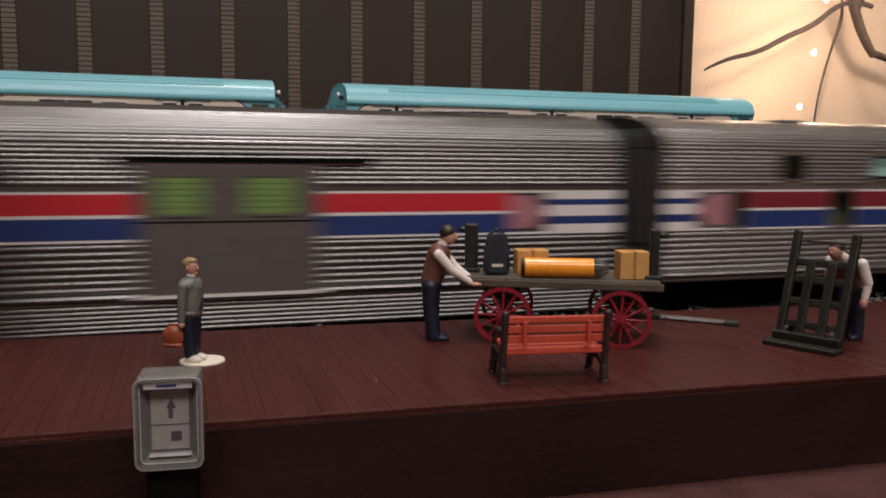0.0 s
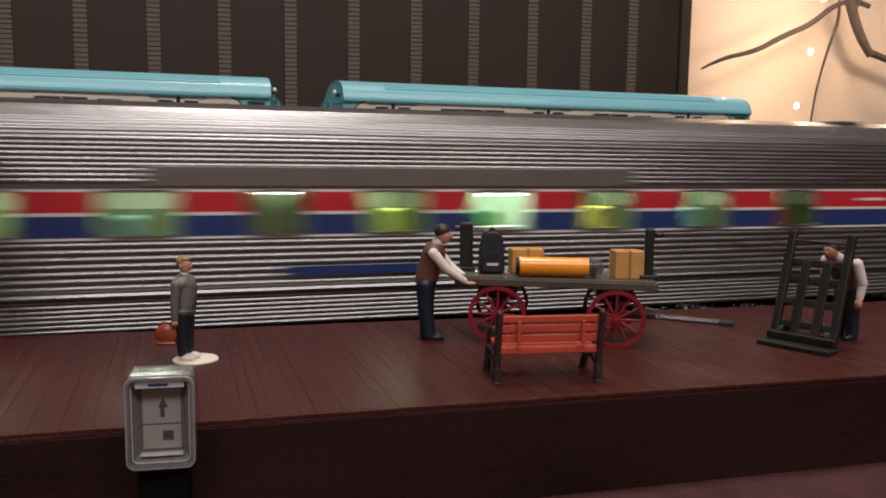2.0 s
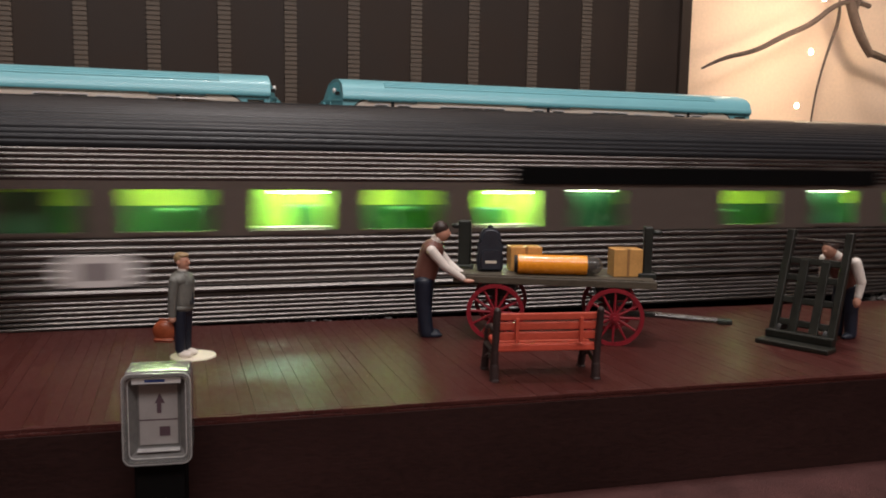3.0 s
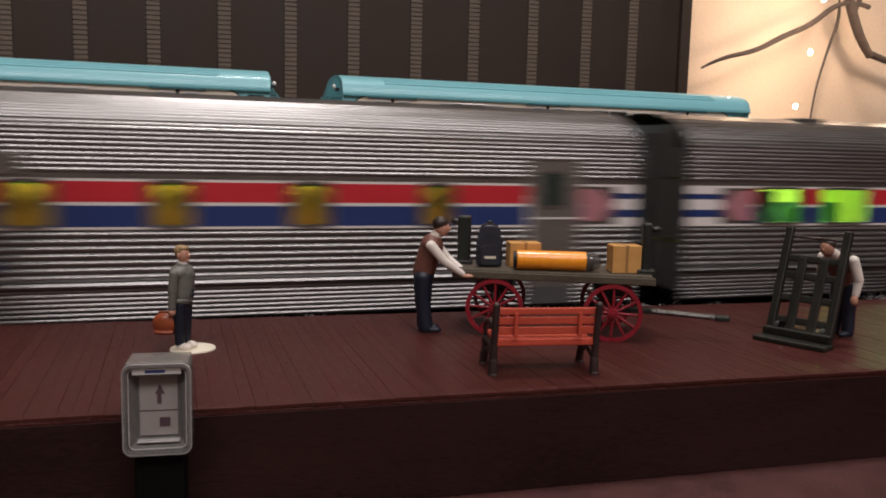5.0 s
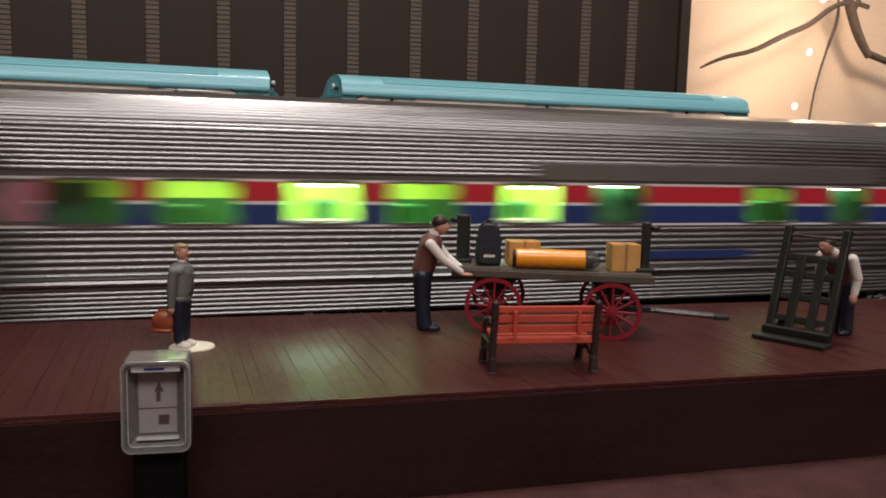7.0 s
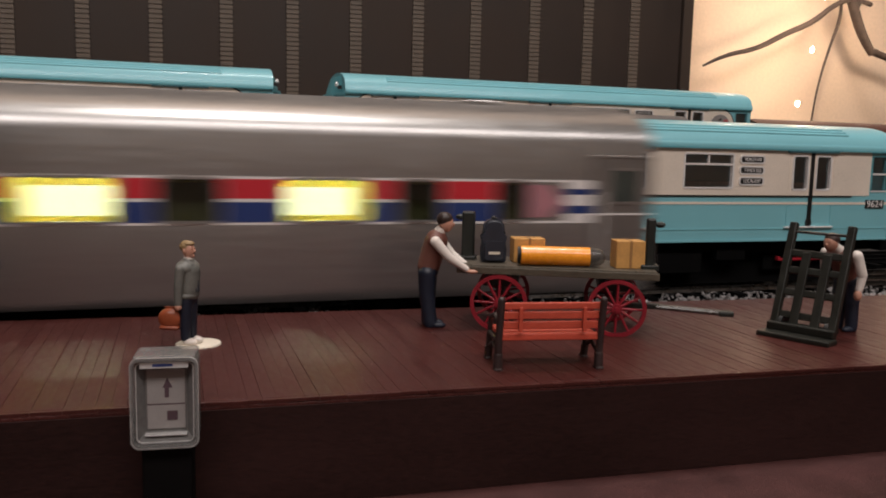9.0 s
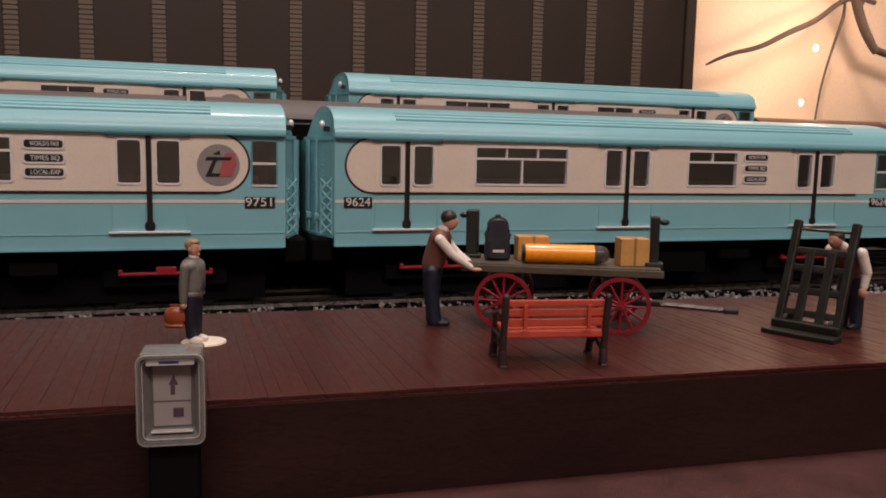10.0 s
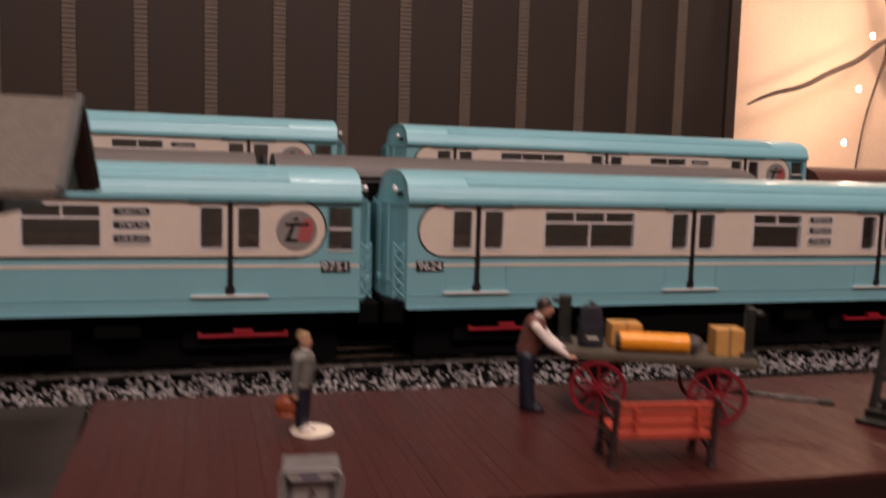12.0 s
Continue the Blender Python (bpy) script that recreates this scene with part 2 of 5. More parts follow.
YELLOWIN = mat("yellow_interior", (0.75, 0.66, 0.16), 0.6, vary=0.15, grain=3, coarse=0.7, bump=0)
MILK = mat("pale_interior", (0.6, 0.66, 0.5), 0.6, vary=0.3, grain=3, coarse=0.7, bump=0)
DARKOLIVE = mat("dark_olive_dim", (0.06, 0.065, 0.02), 0.6, vary=0.2, grain=3, coarse=0.7, bump=0)
OLIVE = mat("olive_interior", (0.16, 0.2, 0.1), 0.6, vary=0.3, grain=3, coarse=0.7, bump=0)
AMBER = mat("amber_interior", (0.8, 0.36, 0.02), 0.6, vary=0.3, grain=3, coarse=0.7, bump=0)
EMERALD = mat("green_interior", (0.03, 0.13, 0.06), 0.6, vary=0.2, grain=3, coarse=0.7, bump=0)
SEATGREEN = mat("dark_green_seat", (0.03, 0.16, 0.05), 0.6, vary=0.2, bump=0)
GREENPANE = glass("green_tinted_pane", (0.93, 0.97, 0.88))
SMOKEPANE = glass("smoky_pane", (0.85, 0.85, 0.85), 0.04, 0.14)
CLEARCASE = clouded("clear_case_plastic", (0.3, 0.297, 0.29), 0.45)
CAPSMOKE = clouded("smoky_cap_plastic", (0.13, 0.12, 0.11), 0.45, 0.08)
CLEARPANE = glass("dusty_clear_pane", (0.7, 0.7, 0.68))


# ---- mesh helpers ----
def box(bm, x0, x1, y0, y1, z0, z1, bevel=0.0, mi=0):
    m = Matrix.LocRotScale(((x0 + x1) / 2, (y0 + y1) / 2, (z0 + z1) / 2), None, (x1 - x0, y1 - y0, z1 - z0))
    got = bmesh.ops.create_cube(bm, size=1.0, matrix=m)
    faces = {f for v in got["verts"] for f in v.link_faces}
    if bevel:
        edges = {e for v in got["verts"] for e in v.link_edges}
        faces |= set(bmesh.ops.bevel(bm, geom=list(edges), offset=bevel, segments=2, affect="EDGES", profile=0.5)["faces"])
        faces = {f for f in faces if f.is_valid}
    for f in faces:
        f.material_index = mi
    return got


def rod(bm, a, b, r0, r1=None, n=10, mi=0):
    a, b = Vector(a), Vector(b)
    way = b - a
    m = Matrix.Translation((a + b) / 2) @ way.to_track_quat("Z", "Y").to_matrix().to_4x4()
    got = bmesh.ops.create_cone(bm, cap_ends=True, segments=n, radius1=r0, radius2=r0 if r1 is None else r1, depth=way.length, matrix=m)
    for f in {f for v in got["verts"] for f in v.link_faces}:
        f.material_index = mi


def ball(bm, at, r, mi=0, turn=(0, 0, 0), u=14, v=9):
    r = r if isinstance(r, tuple) else (r, r, r)
    m = Matrix.LocRotScale(at, Euler([radians(a) for a in turn]), r)
    got = bmesh.ops.create_uvsphere(bm, u_segments=u, v_segments=v, radius=1.0, matrix=m)
    for f in {f for w in got["verts"] for f in w.link_faces}:
        f.material_index = mi


def extrude_x(bm, profile, x0, x1, closed=False, mi=0, caps=False):
    """A profile of (y, z) points drawn out along x."""
    a = [bm.verts.new((x0, y, z)) for y, z in profile]
    b = [bm.verts.new((x1, y, z)) for y, z in profile]
    n = len(profile)
    for i in range(n if closed else n - 1):
        j = (i + 1) % n
        bm.faces.new((a[i], b[i], b[j], a[j])).material_index = mi
    if caps:
        bm.faces.new(a).material_index = mi
        bm.faces.new(b[::-1]).material_index = mi


def plate(bm, outline, y0, y1, mi=0):
    """An outline of (x, z) points drawn out along y."""
    a = [bm.verts.new((x, y0, z)) for x, z in outline]
    b = [bm.verts.new((x, y1, z)) for x, z in outline]
    n = len(outline)
    bm.faces.new(a).material_index = mi
    bm.faces.new(b[::-1]).material_index = mi
    for i in range(n):
        j = (i + 1) % n
        bm.faces.new((a[j], a[i], b[i], b[j])).material_index = mi


def rounded(x0, x1, z0, z1, r, n=5):
    pts = []
    for cx, cz, start in ((x1 - r, z1 - r, 0), (x0 + r, z1 - r, 90), (x0 + r, z0 + r, 180), (x1 - r, z0 + r, 270)):
        for i in range(n + 1):
            a = radians(start + 90 * i / n)
            pts.append((cx + r * math.cos(a), cz + r * math.sin(a)))
    return pts


def ring_plate(bm, x0, x1, z0, z1, r, width, y0, y1, mi=0):
    """A rounded rectangular frame standing in the x-z plane."""
    outer, inner = rounded(x0, x1, z0, z1, r), rounded(x0 + width, x1 - width, z0 + width, z1 - width, max(0.02, r - width))
    n = len(outer)
    v = [[bm.verts.new((x, y, z)) for x, z in pts] for pts, y in ((outer, y0), (inner, y0), (outer, y1), (inner, y1))]
    for i in range(n):
        j = (i + 1) % n
        for a, b in ((0, 1), (3, 2), (2, 0), (1, 3)):
            bm.faces.new((v[a][i], v[a][j], v[b][j], v[b][i])).material_index = mi


def wall_pieces(x0, x1, z0, z1, y0, y1, holes):
    """The boxes of a wall in the x-z plane with rectangular openings through it."""
    xs = sorted({x0, x1, *[min(max(h[0], x0), x1) for h in holes], *[min(max(h[1], x0), x1) for h in holes]})
    zs = sorted({z0, z1, *[min(max(h[2], z0), z1) for h in holes], *[min(max(h[3], z0), z1) for h in holes]})
    for a, b in zip(xs, xs[1:]):
        run = None
        for c, d in list(zip(zs, zs[1:])) + [(None, None)]:
            solid = c is not None and not any(h[0] < (a + b) / 2 < h[1] and h[2] < (c + d) / 2 < h[3] for h in holes)
            if solid:
                run = (run[0] if run else c, d)
            elif run:
                yield a, b, y0, y1, run[0], run[1]
                run = None


def mesh_of(bm, materials, smooth=None):
    bm.normal_update()
    bmesh.ops.recalc_face_normals(bm, faces=bm.faces)
    bmesh.ops.scale(bm, vec=(U, U, U), verts=bm.verts)
    data = bpy.data.meshes.new("mesh")
    bm.to_mesh(data)
    bm.free()
    for m in materials if isinstance(materials, (list, tuple)) else [materials]:
        data.materials.append(m)
    if smooth is not None:
        data.shade_smooth()
        data.set_sharp_from_angle(angle=radians(smooth))
    return data


def part(name, bm, material, parent, label="", smooth=None):
    ob = new(name, mesh_of(bm, material, smooth))
    ob.parent = parent
    return tagged(ob, label)


def thing(name, bm, material, label, category, at=(0, 0, 0), turn=0, group="", kind="", smooth=None):
    ob = new(name, mesh_of(bm, material, smooth) if bm else None)
    ob.matrix_basis = pose(at[0] * U, at[1] * U, at[2] * U, 0, 0, turn)
    return tagged(ob, label, category, group, kind)


def made(draw, *args, **kw):
    bm = bmesh.new()
    draw(bm, *args, **kw)
    return bm


def boxes(*rows, bevel=0.0):
    bm = bmesh.new()
    for r in rows:
        box(bm, *r, bevel=bevel)
    return bm


def lettering(name, text, size, at, material, parent, width=None):
    data = bpy.data.curves.new(name, "FONT")
    data.body, data.size, data.align_x, data.align_y, data.extrude = text, size * U, "CENTER", "CENTER", 0.006 * U
    data.materials.append(material)
    ob = new(name, data)
    ob.parent = parent
    ob.matrix_basis = pose(at[0] * U, at[1] * U, at[2] * U, 90, 0, 0)
    if width:
        bpy.context.view_layer.update()
        ob.scale.x = width * U / max(ob.dimensions.x, 1e-6)
    return ob


# ---- structure ----
def platform_outline(bm, top, bottom, corners):
    a = [bm.verts.new((x, y, top)) for x, y in corners]
    b = [bm.verts.new((x, y, bottom)) for x, y in corners]
    bm.faces.new(a)
    bm.faces.new(b[::-1])
    for i in range(4):
        j = (i + 1) % 4
        bm.faces.new((a[j], a[i], b[i], b[j]))


bm = bmesh.new()
platform_outline(bm, -0.03, -1.9, [(-4.3, 19.95), (-3.85, 12.98), (45, 10.55), (45, 17.4)])
bmesh.ops.bevel(bm, geom=[e for e in bm.edges if all(v.co.z > -0.1 for v in e.verts)], offset=0.05, segments=2, affect="EDGES")
# separate front board carries the painted shade below the edge
thing("platform_face", made(lambda bm: platform_outline(bm, -0.09, -1.75, [(-3.9, 13.1), (-3.86, 12.93), (45, 10.5), (45, 10.7)])), FACE, "platform front below the edge, near-black brown for its shade", "fascia", kind="structure")
thing("platform", bm, PLATFORM, "dark red-brown painted wooden station platform with fine grooves", "platform", kind="structure")
deck = bpy.data.objects["platform"]
planks = []
for w in (0.2243, 0.2249, 0.2235):
    bm = bmesh.new()
    box(bm, 0, w, -6.93, -0.02, -0.03, 0.028, bevel=0.004)
    for v in bm.verts:
        v.co.y -= 0.0584 * v.co.x
    planks.append(mesh_of(bm, PLATFORM))
rng = random.Random(11)
for k in range(212):
    x = -4.2 + 0.226 * k
    ob = new("plank", planks[k % 3])
    ob.parent = deck
    ob.matrix_basis = pose(x * U, (19.93 - 0.0517 * (x + 4.3)) * U, rng.uniform(-0.004, 0.003) * U, rng.uniform(-0.02, 0.02), rng.uniform(-0.5, 0.5), 0.5 + rng.uniform(-0.04, 0.04))


def worn_nosing():
    """The rounded, knocked-about front edge of the platform, swept along it."""
    rng = random.Random(23)
    bm = bmesh.new()
    rows, n = [], 620
    dent = 0.0
    for i in range(n + 1):
        x = -3.86 + 48.8 * i / n
        y = 12.975 - 0.04974 * (x + 3.85)
        dent = 0.72 * dent + rng.uniform(-0.006, 0.006)
        nick = -0.03 if rng.random() < 0.05 else 0.0
        ring = []
        for k in range(7):
            a = radians(95 * k / 6)
            q = 0.1 + (dent + nick) * math.sin(2 * a) + rng.uniform(-0.004, 0.004)
            ring.append(bm.verts.new((x, y + 0.1 - q * math.sin(a), -0.07 + q * math.cos(a))))
        ring.append(bm.verts.new((x, y + 0.03 + 0.4 * dent, -0.24)))
        rows.append(ring)
    for p, q in zip(rows, rows[1:]):
        for k in range(7):
            bm.faces.new((p[k], p[k + 1], q[k + 1], q[k]))
    return bm


part("nosing", worn_nosing(), NOSING, deck, "rounded worn red-brown platform edge", smooth=60)
bm = boxes((-60, 60, -22, 19.6, -2.3, -1.76))
thing("lower_board", bm, BOARD, "brown painted baseboard below the platform edge", "board", kind="structure")
bm = boxes((-448, 362, 19.6, 73, -2.5, -2.0))
thing("ground", bm, MATTBLACK, "matt black layout base under the tracks", "ground", kind="structure")
bm = boxes((-450, 365, -110, 78, -70, -66))
thing("floor", bm, CARPET, "dim room floor", "floor", kind="structure")
thing("ceiling", boxes((-450, 365, -110, 78, 150, 154)), CEILING, "pale room ceiling", "ceiling", kind="structure")
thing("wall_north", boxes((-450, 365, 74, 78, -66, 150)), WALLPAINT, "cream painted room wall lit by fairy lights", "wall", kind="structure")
# this and the next two walls are unseen and only close the room
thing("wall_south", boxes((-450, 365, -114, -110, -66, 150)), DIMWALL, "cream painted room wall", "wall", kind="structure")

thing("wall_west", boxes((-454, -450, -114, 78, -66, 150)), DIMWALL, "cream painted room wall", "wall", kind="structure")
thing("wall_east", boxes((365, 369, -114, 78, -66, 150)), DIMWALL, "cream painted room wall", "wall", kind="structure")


def gravel_bed():
    rng = random.Random(4)
    bm = bmesh.new()
    for i in range(3600):
        x = rng.uniform(-14, 34)
        y = 25.6 + 3.4 * rng.random()
        r = rng.uniform(0.045, 0.11)
        m = Matrix.LocRotScale((x, y, -1.93 + 0.2 * rng.random() + 0.07 * math.sin(3 * x)), Euler([rng.uniform(0, 6) for _ in range(3)]), (r, r * rng.uniform(0.6, 1), r * rng.uniform(0.5, 0.9)))
        got = bmesh.ops.create_icosphere(bm, subdivisions=1, radius=1.0, matrix=m)
        for v in got["verts"]:
            v.co += Vector([rng.uniform(-0.025, 0.025) for _ in range(3)])
    box(bm, -14, 34, 25.5, 29.1, -2.0, -1.88, mi=1)
    return bm


thing("gravel", gravel_bed(), [GRAVEL, MATTBLACK], "loose pale grey gravel ballast beside the track", "gravel", kind="stuff")


def track(y, z, x0, x1, group, steel):
    """Three-rail track: sleepers and rails."""
    ob = thing("track", None, None, "three-rail model railway track on black ties", "track", kind="structure", group=group)
    for dy in (-1.45, 0, 1.45):
        bm = bmesh.new()
        extrude_x(bm, [(y + dy - 0.07, z - 0.25), (y + dy - 0.03, z - 0.12), (y + dy - 0.07, z - 0.06), (y + dy - 0.07, z), (y + dy + 0.07, z), (y + dy + 0.07, z - 0.06), (y + dy + 0.03, z - 0.12), (y + dy + 0.07, z - 0.25)], x0, x1, closed=True, caps=True)
        part("rail", bm, steel, ob)
    bm = bmesh.new()
    x = x0
    while x < x1:
        box(bm, x, x + 0.5, y - 2.2, y + 2.2, z - 0.45, z - 0.26)
        x += 1.1
    tagged(part("ties", bm, MATTBLACK, ob), kind="stuff")
    return ob


track(23.1, -1.45, -445, 360, "tracks", RAIL)
track(30.4, -1.45, -60, 60, "tracks", TONGUE)


def ribbed_screen():
    """Dark panelled screen behind the layout, with ribbed upright strips."""
    ob = thing("panel_screen", None, None, "tall dark brown panelled screen with taupe ribbed strips", "screen", kind="structure")
    part("panel", boxes((-130, 47.1, 69.0, 71.0, -66, 60)), PANEL, ob)
    xs = [-12.3 - 5.25 * k for k in range(12, 0, -1)] + [-12.3, -7.1, -1.8, 3.6, 8.9, 14.2, 19.7, 25.0, 30.7, 36.1, 41.0]
    bm = bmesh.new()
    for k in range(190):
        z = -12 + 0.37 * k
        box(bm, -0.5, 0.5, -0.22, 0.0, z + 0.05, z + 0.33)
    box(bm, -0.44, 0.44, -0.14, 0.0, -30, 59)
    data = mesh_of(bm, RIB)
    for x in xs:
        strip = new("ribbed_strip", data)
        strip.parent = ob
        strip.matrix_basis = pose(x * U, 69.0 * U, 0)
    part("edge_post", boxes((46.1, 47.2, 68.5, 69.0, -66, 60), bevel=0.08), PANEL, ob)
    return ob


ribbed_screen()


# ---- subway cars ----
def door_openings(x):
    return [(x - 0.99, x - 0.2, 2.74, 4.2), (x + 0.2, x + 0.99, 2.74, 4.2)]


EMBLEMRED = mat("faded_red_stroke", (0.42, 0.1, 0.1), 0.4, vary=0.05, bump=0)
DISC = mat("grey_disc", (0.27, 0.25, 0.24), 0.4, vary=0.05, bump=0)


def route_mark(ob):
    """A plain disc with two strokes beside the cab door."""
    bm = bmesh.new()
    rod(bm, (22.62, -0.055, 3.4), (22.62, -0.03, 3.4), 0.68, n=32)
    disc = part("emblem_disc", bm, DISC, ob)
    bm = bmesh.new()
    plate(bm, [(22.2, 3.02), (22.62, 3.02), (22.7, 3.12), (22.4, 3.12), (22.56, 3.55), (22.44, 3.55)], -0.075, -0.056)
    plate(bm, [(22.2, 3.55), (23.0, 3.55), (23.05, 3.66), (22.25, 3.66)], -0.075, -0.056)
    plate(bm, [(22.42, 3.74), (22.66, 3.88), (22.68, 3.74)], -0.075, -0.056)
    part("emblem_stroke", bm, BLACK, disc)
    bm = bmesh.new()
    plate(bm, [(22.6, 3.02), (23.06, 3.02), (23.2, 3.42), (23.14, 3.8), (22.86, 3.8), (22.74, 3.5)], -0.072, -0.056)
    part("emblem_stroke", bm, EMBLEMRED, disc)


def subway_car(at, number, group, emblem=True):
    """A three-door subway car, drawn from its plain end at x = 0 to its cab end; its near side lies in y = 0."""
    L, doors = 24.8, (2.6, 11.45, 20.45)
    ob = thing("subway_car", None, None, "sky-blue and cream model subway car, parked on its track", "subway car", at=at, group=group)
    wins = [(5.15, 8.9, 2.79, 4.2), (14.15, 16.5, 2.79, 4.2)]
    cab = (23.72, 24.5, 2.75, 4.2)
    holes = [h for d in doors for h in door_openings(d)] + wins + [cab]
    bm = bmesh.new()
    box(bm, 0.05, L - 0.05, 5.0, 5.16, 0.6, 4.5)
    body = part("far_side", bm, CYAN, ob)
    for x in (0.0, L - 0.12):
        part("bulkhead", boxes((x, x + 0.12, 0.16, 5.0, 0.6, 5.0)), CYAN, ob)
    part("lower_side", boxes((0.0, L, 0.0, 0.16, 0.6, 2.7)), CYAN, ob)
    for row in wall_pieces(0.0, L, 2.7, 4.5, 0.0, 0.16, holes):
        part("side_pillar", boxes(row), CYAN, ob)
    for row in wall_pieces(1.35, 22.65 if emblem else 23.6, 2.52, 4.38, -0.03, 0.0, holes):
        part("cream_panel", boxes(row), CREAM, body)
    for cx, a0 in ((1.35, 90), (22.65, -90))[:2 if emblem else 1]:
        pts = [(cx + 0.93 * math.cos(radians(a0 + 180 * i / 16)), 3.45 + 0.93 * math.sin(radians(a0 + 180 * i / 16))) for i in range(17)]
        part("cream_end_panel", made(plate, pts, -0.03, 0.0), CREAM, body, "half-round cream panel end")
    bm = bmesh.new()
    for cx, a0 in ((1.35, 90), (22.65, -90))[:2 if emblem else 1]:
        pts = [(cx + 1.0 * math.cos(radians(a0 + 180 * i / 16)), 3.45 + 1.0 * math.sin(radians(a0 + 180 * i / 16))) for i in range(17)]
        plate(bm, pts, -0.015, 0.0)
    box(bm, 1.35, 22.65, -0.04, 0.0, 2.45, 2.52)
    part("black_outline", bm, BLACK, body)
    part("belt_stripe", boxes((0.02, L - 0.02, -0.02, 0.0, 2.14, 2.24)), CREAM, body)
    bm = bmesh.new()
    box(bm, 0.02, L - 0.02, -0.025, 0.0, 1.1, 1.13)
    box(bm, 0.02, L - 0.02, -0.04, 0.0, 0.6, 0.68)
    part("side_bead", bm, CYAN, body)
    # roof: eave lip, curved shell and raised ribs
    prof = [(-0.12, 4.42), (-0.14, 4.55), (-0.08, 4.66)]
    for i in range(13):
        a = math.pi * i / 12
        prof.append((2.58 - 2.62 * math.cos(a), 4.66 + 0.92 * math.sin(a) ** 0.8))
    prof += [(5.24, 4.66), (5.3, 4.55), (5.28, 4.42)]
    bm = bmesh.new()
    extrude_x(bm, prof, -0.02, L + 0.02, closed=True, caps=True)
    roof = part("roof", bm, CYAN, ob, smooth=50)
    for z, y in ((5.08, 0.14), (5.19, 0.3), (5.3, 0.54)):
        part("roof_rib", boxes((2.2, L - 2.4, y - 0.02, y + 0.1, z - 0.05, z + 0.035), bevel=0.015), CYAN, roof)
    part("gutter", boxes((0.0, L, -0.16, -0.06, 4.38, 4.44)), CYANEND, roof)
    for d in doors:
        door = part("door", boxes((d - 1.13, d - 0.06, -0.05, -0.031, 4.23, 4.3), (d + 0.06, d + 1.13, -0.05, -0.031, 4.23, 4.3)), CREAM, ob)
        for e in (-1.15, 1.15):
            part("door_edge", boxes((d + e - 0.014, d + e + 0.014, -0.042, 0.0, 2.53, 4.32)), CREAM, door)
            part("door_edge", boxes((d + e - 0.014, d + e + 0.014, -0.03, 0.0, 1.22, 2.13)), CYAN, door)
        bm = boxes((d - 0.085, d + 0.085, -0.075, 0.0, 1.3, 4.38))
        ball(bm, (d, -0.03, 1.38), (0.17, 0.05, 0.2))
        part("door_seal", bm, BLACK, door, "black rubber door seal")
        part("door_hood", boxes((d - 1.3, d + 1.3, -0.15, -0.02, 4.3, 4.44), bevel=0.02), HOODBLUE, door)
        part("door_sill", boxes((d - 1.25, d + 1.25, -0.12, 0.0, 1.15, 1.22), bevel=0.015), CHROME, door)
        for h in door_openings(d):
            frame_ = part("window_frame", made(ring_plate, h[0] - 0.02, h[1] + 0.02, h[2] - 0.02, h[3] + 0.02, 0.16, 0.07, -0.06, 0.1), CHROME, door)
            pane = part("pane", boxes((h[0] + 0.03, h[1] - 0.03, 0.07, 0.085, h[2] + 0.03, h[3] - 0.03)), SMOKEPANE, frame_)
            pane.visible_shadow = False
    for h in wins:
        w = part("window", made(ring_plate, h[0] - 0.02, h[1] + 0.02, h[2] - 0.02, h[3] + 0.02, 0.12, 0.07, -0.06, 0.12), CHROME, ob)
        part("transom", boxes((h[0], h[1], -0.03, 0.08, 3.72, 3.8)), CHROME, w)
        n = 3 if h[1] - h[0] > 3 else 2
        for k in range(1, n):
            x = h[0] + (h[1] - h[0]) * k / n
            part("mullion", boxes((x - 0.03, x + 0.03, -0.02, 0.08, 3.8, h[3])), CHROME, w)
        if n == 3:
            x = (h[0] + h[1]) / 2
            part("mullion", boxes((x - 0.035, x + 0.035, -0.02, 0.08, h[2], 3.72)), CHROME, w)
        pane = part("pane", boxes((h[0], h[1], 0.085, 0.1, h[2], h[3])), SMOKEPANE, w)
        pane.visible_shadow = False
    w = part("cab_window", boxes((cab[0] - 0.04, cab[1] + 0.04, -0.04, 0.05, cab[2] - 0.06, cab[2]), (cab[0], cab[1], -0.03, 0.05, 3.42, 3.5)), CHROME, ob)
    part("frame", boxes((cab[0] - 0.05, cab[0], -0.03, 0.03, cab[2], cab[3]), (cab[1], cab[1] + 0.05, -0.03, 0.03, cab[2], cab[3]), (cab[0] - 0.05, cab[1] + 0.05, -0.03, 0.03, cab[3], cab[3] + 0.05)), CYANEND, w)
    pane = part("pane", boxes((cab[0], cab[1], 0.08, 0.1, cab[2], cab[3])), SMOKEPANE, w)
    pane.visible_shadow = False
    if emblem:
        route_mark(ob)
    for x0 in (0.33, 23.45):
        pl = part("car_number_sign", boxes((x0, x0 + 1.0, -0.04, 0.0, 1.97, 2.34)), BLACK, ob, "black plate with white numerals")
        lettering("car_number", number, 0.42, (x0 + 0.5, -0.046, 2.155), WHITE, pl, 0.86)
    for k, words in enumerate(("WORLD'S FAIR", "TIMES SQ", "LOCAL-EXP")):
        z = 3.98 - 0.44 * k
        rim = part("sign_box", made(ring_plate, 16.78, 18.0, z - 0.18, z + 0.18, 0.14, 0.06, -0.075, 0.0), CHROME, ob)
        back = part("sign", boxes((16.83, 17.95, -0.05, 0.0, z - 0.14, z + 0.14)), BLACK, rim)
        lettering("words", words, 0.2, (17.42, -0.056, z), WHITE, rim, 0.84)
